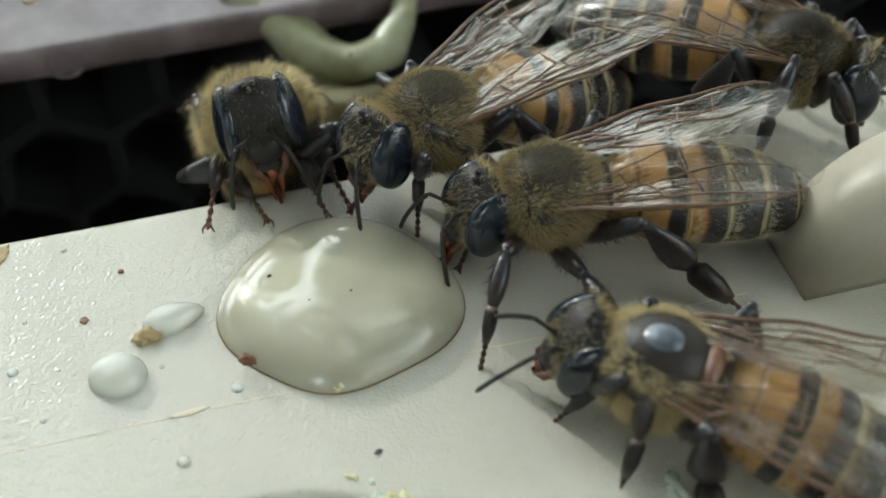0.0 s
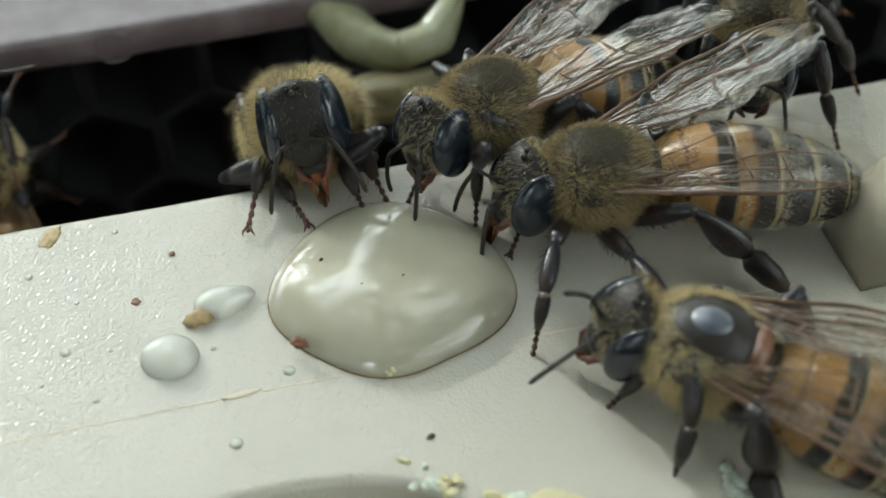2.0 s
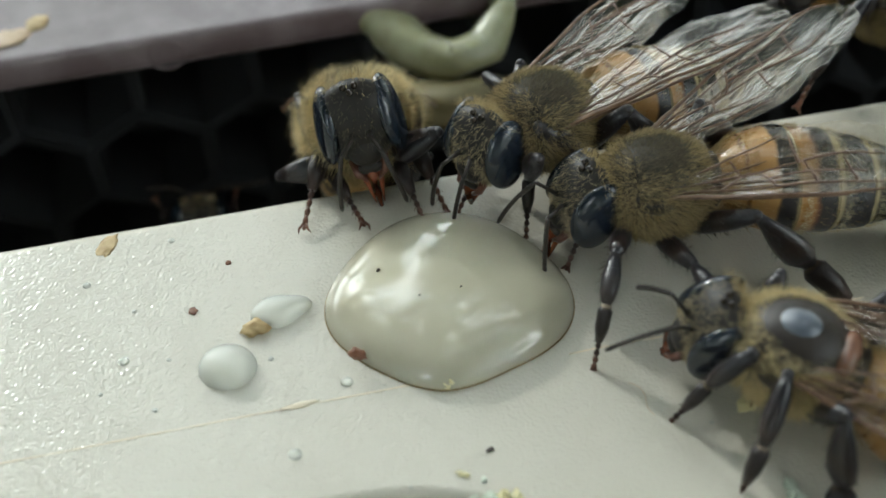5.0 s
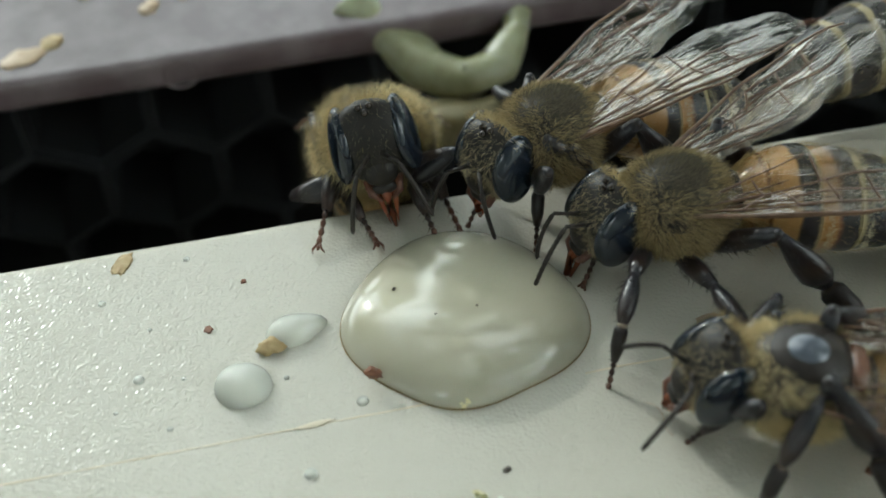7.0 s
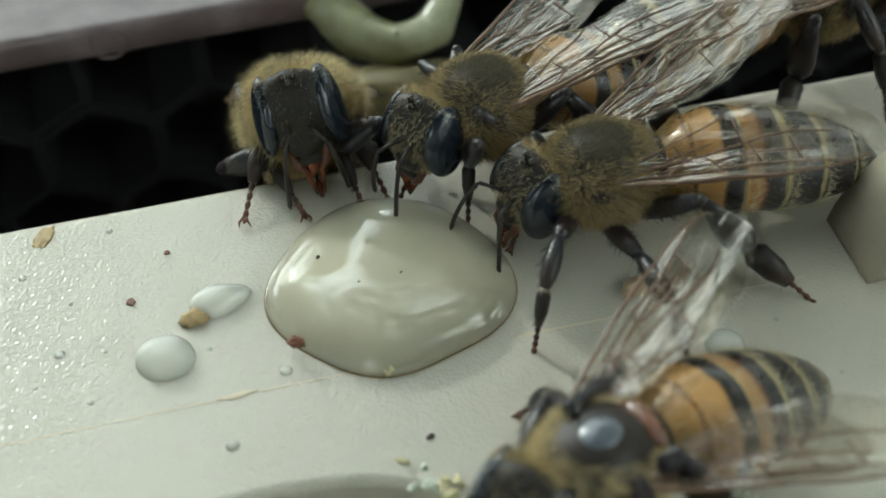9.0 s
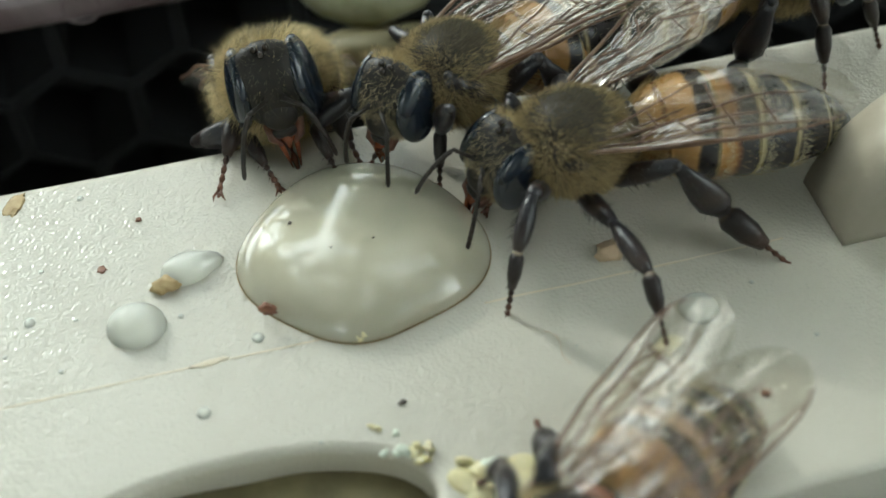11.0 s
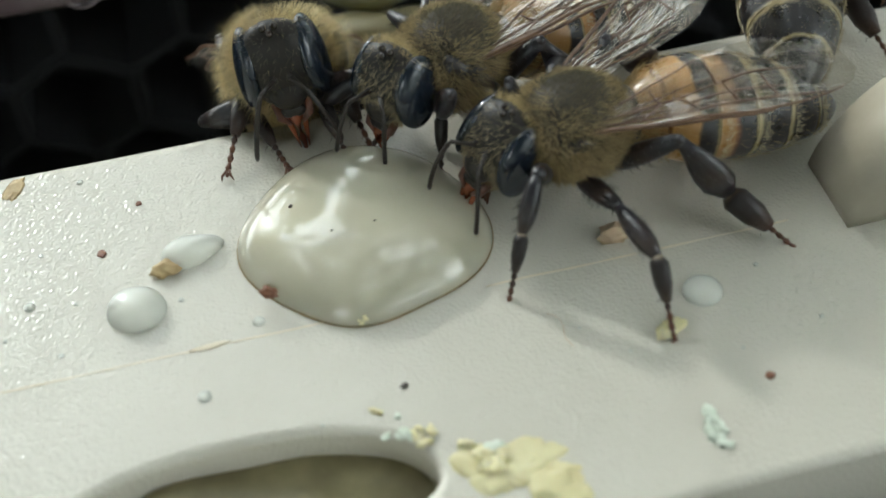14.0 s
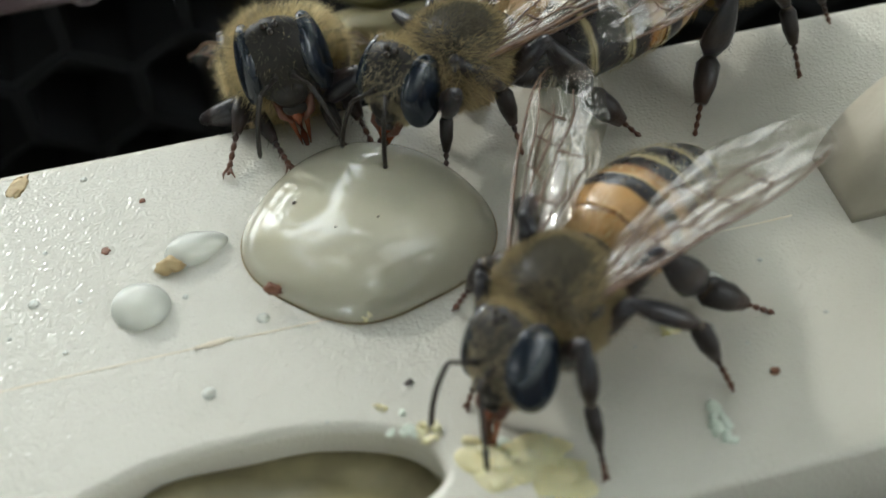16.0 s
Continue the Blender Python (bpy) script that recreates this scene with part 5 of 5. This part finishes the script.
    walk(climber["head"], heads_of((
        (0, 40.08, 3.15, 9.61),
        (0.5, 40.43, 3.12, 10.1),
        (1, 41.01, 2.81, 10.83),
        (1.5, 40.5, 2.96, 10.81),
        (2, 40.6, 2.91, 10.9),
        (2.5, 40.68, 3.15, 10.8),
        (3, 40.56, 2.91, 11.42),
        (3.5, 40.6, 2.97, 11.62),
        (4, 40.47, 3.06, 11.65),
        (6.5, 40.32, 3.2, 11.56),
        (7, 40.41, 3.05, 11.73),
        (7.5, 40.31, 3.03, 11.92),
        (8, 40.18, 2.92, 12.03),
        (8.5, 40.32, 3.04, 11.62),
        (9, 41.15, 2.91, 10.76),
        (11.5, 41.31, 2.15, 10.39),
        (12, 41.43, 2.1, 10.45),
        (12.5, 41.54, 2.16, 10.41),
        (13, 41.56, 2.24, 10.21),
        (13.5, 41.73, 2.17, 10.15),
        (14, 41.96, 2.09, 10.26),
        (14.5, 41.91, 1.88, 10.62),
        (15, 42.06, 2.06, 10.6),
        (15.5, 41.98, 2.15, 10.37),
        (16, 41.98, 2.1, 10.22),
    )))
    trip = (
        (0, 7.78, -5.58, -0.71, 143.02, 7.83, -4.94),
        (0.5, 7.72, -5.62, -0.72, 144.25, 8, -4.91),
        (1, 7.59, -5.45, -0.73, 145.04, 8.12, -4.86),
        (1.5, 7.56, -5.44, -0.72, 144.92, 8.04, -4.93),
        (2, 7.58, -5.33, -0.73, 143.86, 8.07, -5.26),
        (2.5, 7.61, -5.28, -0.74, 143.74, 8.11, -5.34),
        (3, 7.66, -5.31, -0.72, 144.97, 8.34, -5.35),
        (3.5, 7.83, -5.09, -0.76, 141.59, 8.29, -6.7),
        (4, 8.01, -4.97, -0.77, 139.78, 8.27, -7.39),
        (6.3, 8.81, -4.89, -0.7, 147.16, 8.37, -5.53),
        (6.6, 8.55, -4.77, -0.67, 147.64, 8.42, -7),
        (7, 7.8, -5.14, -0.63, 160.86, 8.62, -7.26),
        (7.5, 6.11, -6.52, -0.52, 182.99, 8.09, -5.22),
        (8, 4.75, -6.94, -0.45, 189.35, 6.96, -7.93),
        (8.4, 3.93, -5.29, -0.55, 176.62, 8.16, -9.13),
        (8.6, 2.98, -6.84, -0.64, 179.43, 9.4, -2.48),
        (9, 3.14, -8.76, -0.5, 197.31, 9.54, -0.12),
        (9.2, 3.08, -11.1, -0.47, 212.04, 9.03, -0.04),
        (11.5, 1.86, -12.17, -0.55, 211.65, 10.81, 0.01),
        (12.1, 1.98, -12.51, -0.55, 215.3, 10.84, -0),
        (12.5, 3.18, -13.24, -0.48, 231.03, 8.98, -0.04),
        (12.8, 3.35, -15.33, -0.57, 234.96, 11.69, -0.02),
        (13, 1.76, -16.71, -0.64, 235.06, 13.23, 0.01),
        (13.2, 1.47, -17.26, -0.66, 236.55, 13.93, -0),
        (13.5, 0.93, -18.32, -0.76, 236.03, 16.12, -0.01),
        (14, -0.79, -19.75, -0.91, 233.44, 19.97, 0.01),
        (16, -3, -25, -3, 236, 20, 0),
    )
    walk(wanderer["bee"], rows_of(trip))
    tread(wanderer, trip, 1.5, 0.02, CROUCH)
    walk(wanderer["head"], heads_of((
        (0, -16.1, 29.08, -0.5),
        (0.5, -15.71, 31.4, -0.19),
        (1, -15.89, 29.45, 0.12),
        (1.5, -15.78, 30.6, -0.16),
        (2, -16.57, 30.41, -0.04),
        (2.5, -16.32, 29.19, 0.17),
        (3, -14.56, 34.29, 1.44),
        (3.5, -17.28, 27.42, 0.73),
        (4, -17.71, 24.9, 1.29),
        (6.3, -14.61, 29.85, 2.29),
        (6.6, -14.16, 15.45, 3.65),
        (7, -14.34, 20, 4.34),
        (7.5, -8.05, 14, 5.89),
        (8, -5.65, 14, 3.58),
        (8.4, -7.57, 14, 2.31),
        (8.6, -6.31, 16, 0.07),
        (9, -5.32, 21.98, 0.05),
        (9.2, -5, 22, 0),
        (11.5, -5, 22, 0),
        (12.1, -5, 22, 0),
        (12.5, -5, 22, 0),
        (12.8, -5, 22, 0),
        (13, -5, 22, 0),
        (13.2, -5, 22, 0),
        (13.5, -5, 22, 0),
        (14, -5, 22, 0),
        (16, -5, 15, 0),
    )))
    trip = (
        (0, 17.0, 4.4, 0, -38, 0, 0),
        (0.6, 16.9, 4.7, 0, -45, 0, 0),
        (0.9, 16.4, 5.0, 0, -72, 1, 0),
        (1.2, 16.1, 5.2, 0, -95, 1, 0),
        (1.5, 15.3, 5.9, 0, -97, 3, 0),
        (2, 14.3, 6.1, 0, -112, 4, 0),
        (3, 14.2, 6.3, 0, -115, 4, 0),
        (4, 14.7, 6.8, 0, -112, 4, 0),
        (5, 18.0, 7.5, 0, -60, 4, 0),
        (6.3, 20.5, 7.5, 0, 0, 2, 0),
        (7, 21.0, 7.3, 0, 5, 0, 0),
        (8, 20.0, 7.2, 0, 8, 0, 0),
        (8.5, 18.2, 7.0, 0, 10, 0, 0),
        (9, 16.9, 6.8, 0, 3, -2, 0),
        (11.5, 15.8, 6.2, 0, 11, -4, 0),
        (12.1, 16.6, 6.2, 0, 43, -4, 0),
        (12.5, 16.4, 8.0, 0, 70, -4, 0),
        (13.5, 16.8, 8.4, 0, 72, -4, 0),
        (14.5, 16.2, 8.6, 0, 70, -4, 0),
        (15, 16.2, 9.4, 0, 45, -3, 0),
        (15.3, 15.2, 8.2, 0, 30, -2, 0),
        (15.6, 14.4, 6.9, 0, 22, -2, 0),
        (16, 13.7, 6.1, 0, 18, -2, 0),
    )
    walk(passer["bee"], rows_of(trip))
    tread(passer, trip, 1.3)
    walk(lurker["bee"], rows_of((
        (0, -20, 15, -7, 80, 70, 0), (1.5, -16, 15, -5, 80, 72, 0), (2, -12.9, 15, -3.7, 85, 74, 0), (2.4, -11.9, 15, -3.4, 90, 76, 0), (2.9, -9.7, 15, -3.4, 95, 76, 0),
        (3.2, -11.3, 15.3, -3.4, 95, 74, 0), (3.5, -14.2, 15.8, -4.0, 95, 72, 0), (3.8, -14.0, 15.8, -3.6, 92, 72, 0), (4.2, -11.6, 15, -4.2, 92, 74, 0),
        (6.3, -6, 15, -28, 60, 50, 30), (9, 2, 15, -40, 40, 40, 30), (16, 4, 15, -44, 20, 30, 20)
    )))
    flap(walker, 1, ((0, 9, 9, 18), (4, 10, 9, 18), (14.5, 11, 9, 18), (14.8, 24, 13, 10), (15.2, 29, 15, 6), (16, 29, 16, 6)))
    flap(walker, -1, ((0, 8, 12, 10), (1, 12, 12, 8), (2, 24, 15, 8), (4, 30, 16, 10), (14.5, 32, 16, 10), (15, 24, 12, 4), (16, 26, 12, 0)))
    flap(helper, 1, ((0, 12, 20, -10), (4.2, 12, 22, -10), (6.3, 16, 26, -2), (9.2, 16, 26, -4), (11.3, 10, 22, -10), (16, 10, 20, -10)))
    flap(helper, -1, ((0, 16, 14, 6), (16, 18, 14, 6)))
    flap(climber, -1, ((0, 14, 6, 0), (9.2, 14, 6, 0), (11.3, 21, 4, 0), (16, 21, 4, 0)))
    flap(wanderer, 1, ((0, 13, 10, 24), (8, 13, 10, 24), (8.6, 22, 12, 14), (9, 30, 12, 6), (9.2, 30, 12, 4), (11.3, 5, 10, 14), (16, 5, 10, 14)))
    flap(wanderer, -1, ((0, 9, 11, 16), (8, 9, 11, 16), (8.6, 22, 13, 8), (9, 26, 14, 4), (9.2, 26, 14, 4), (11.3, 7, 11, 14), (16, 7, 11, 14)))
    for bee, seed in ((walker, 1), (helper, 2), (climber, 3), (wanderer, 4), (passer, 5)):
        feel(bee, seed)



motions()
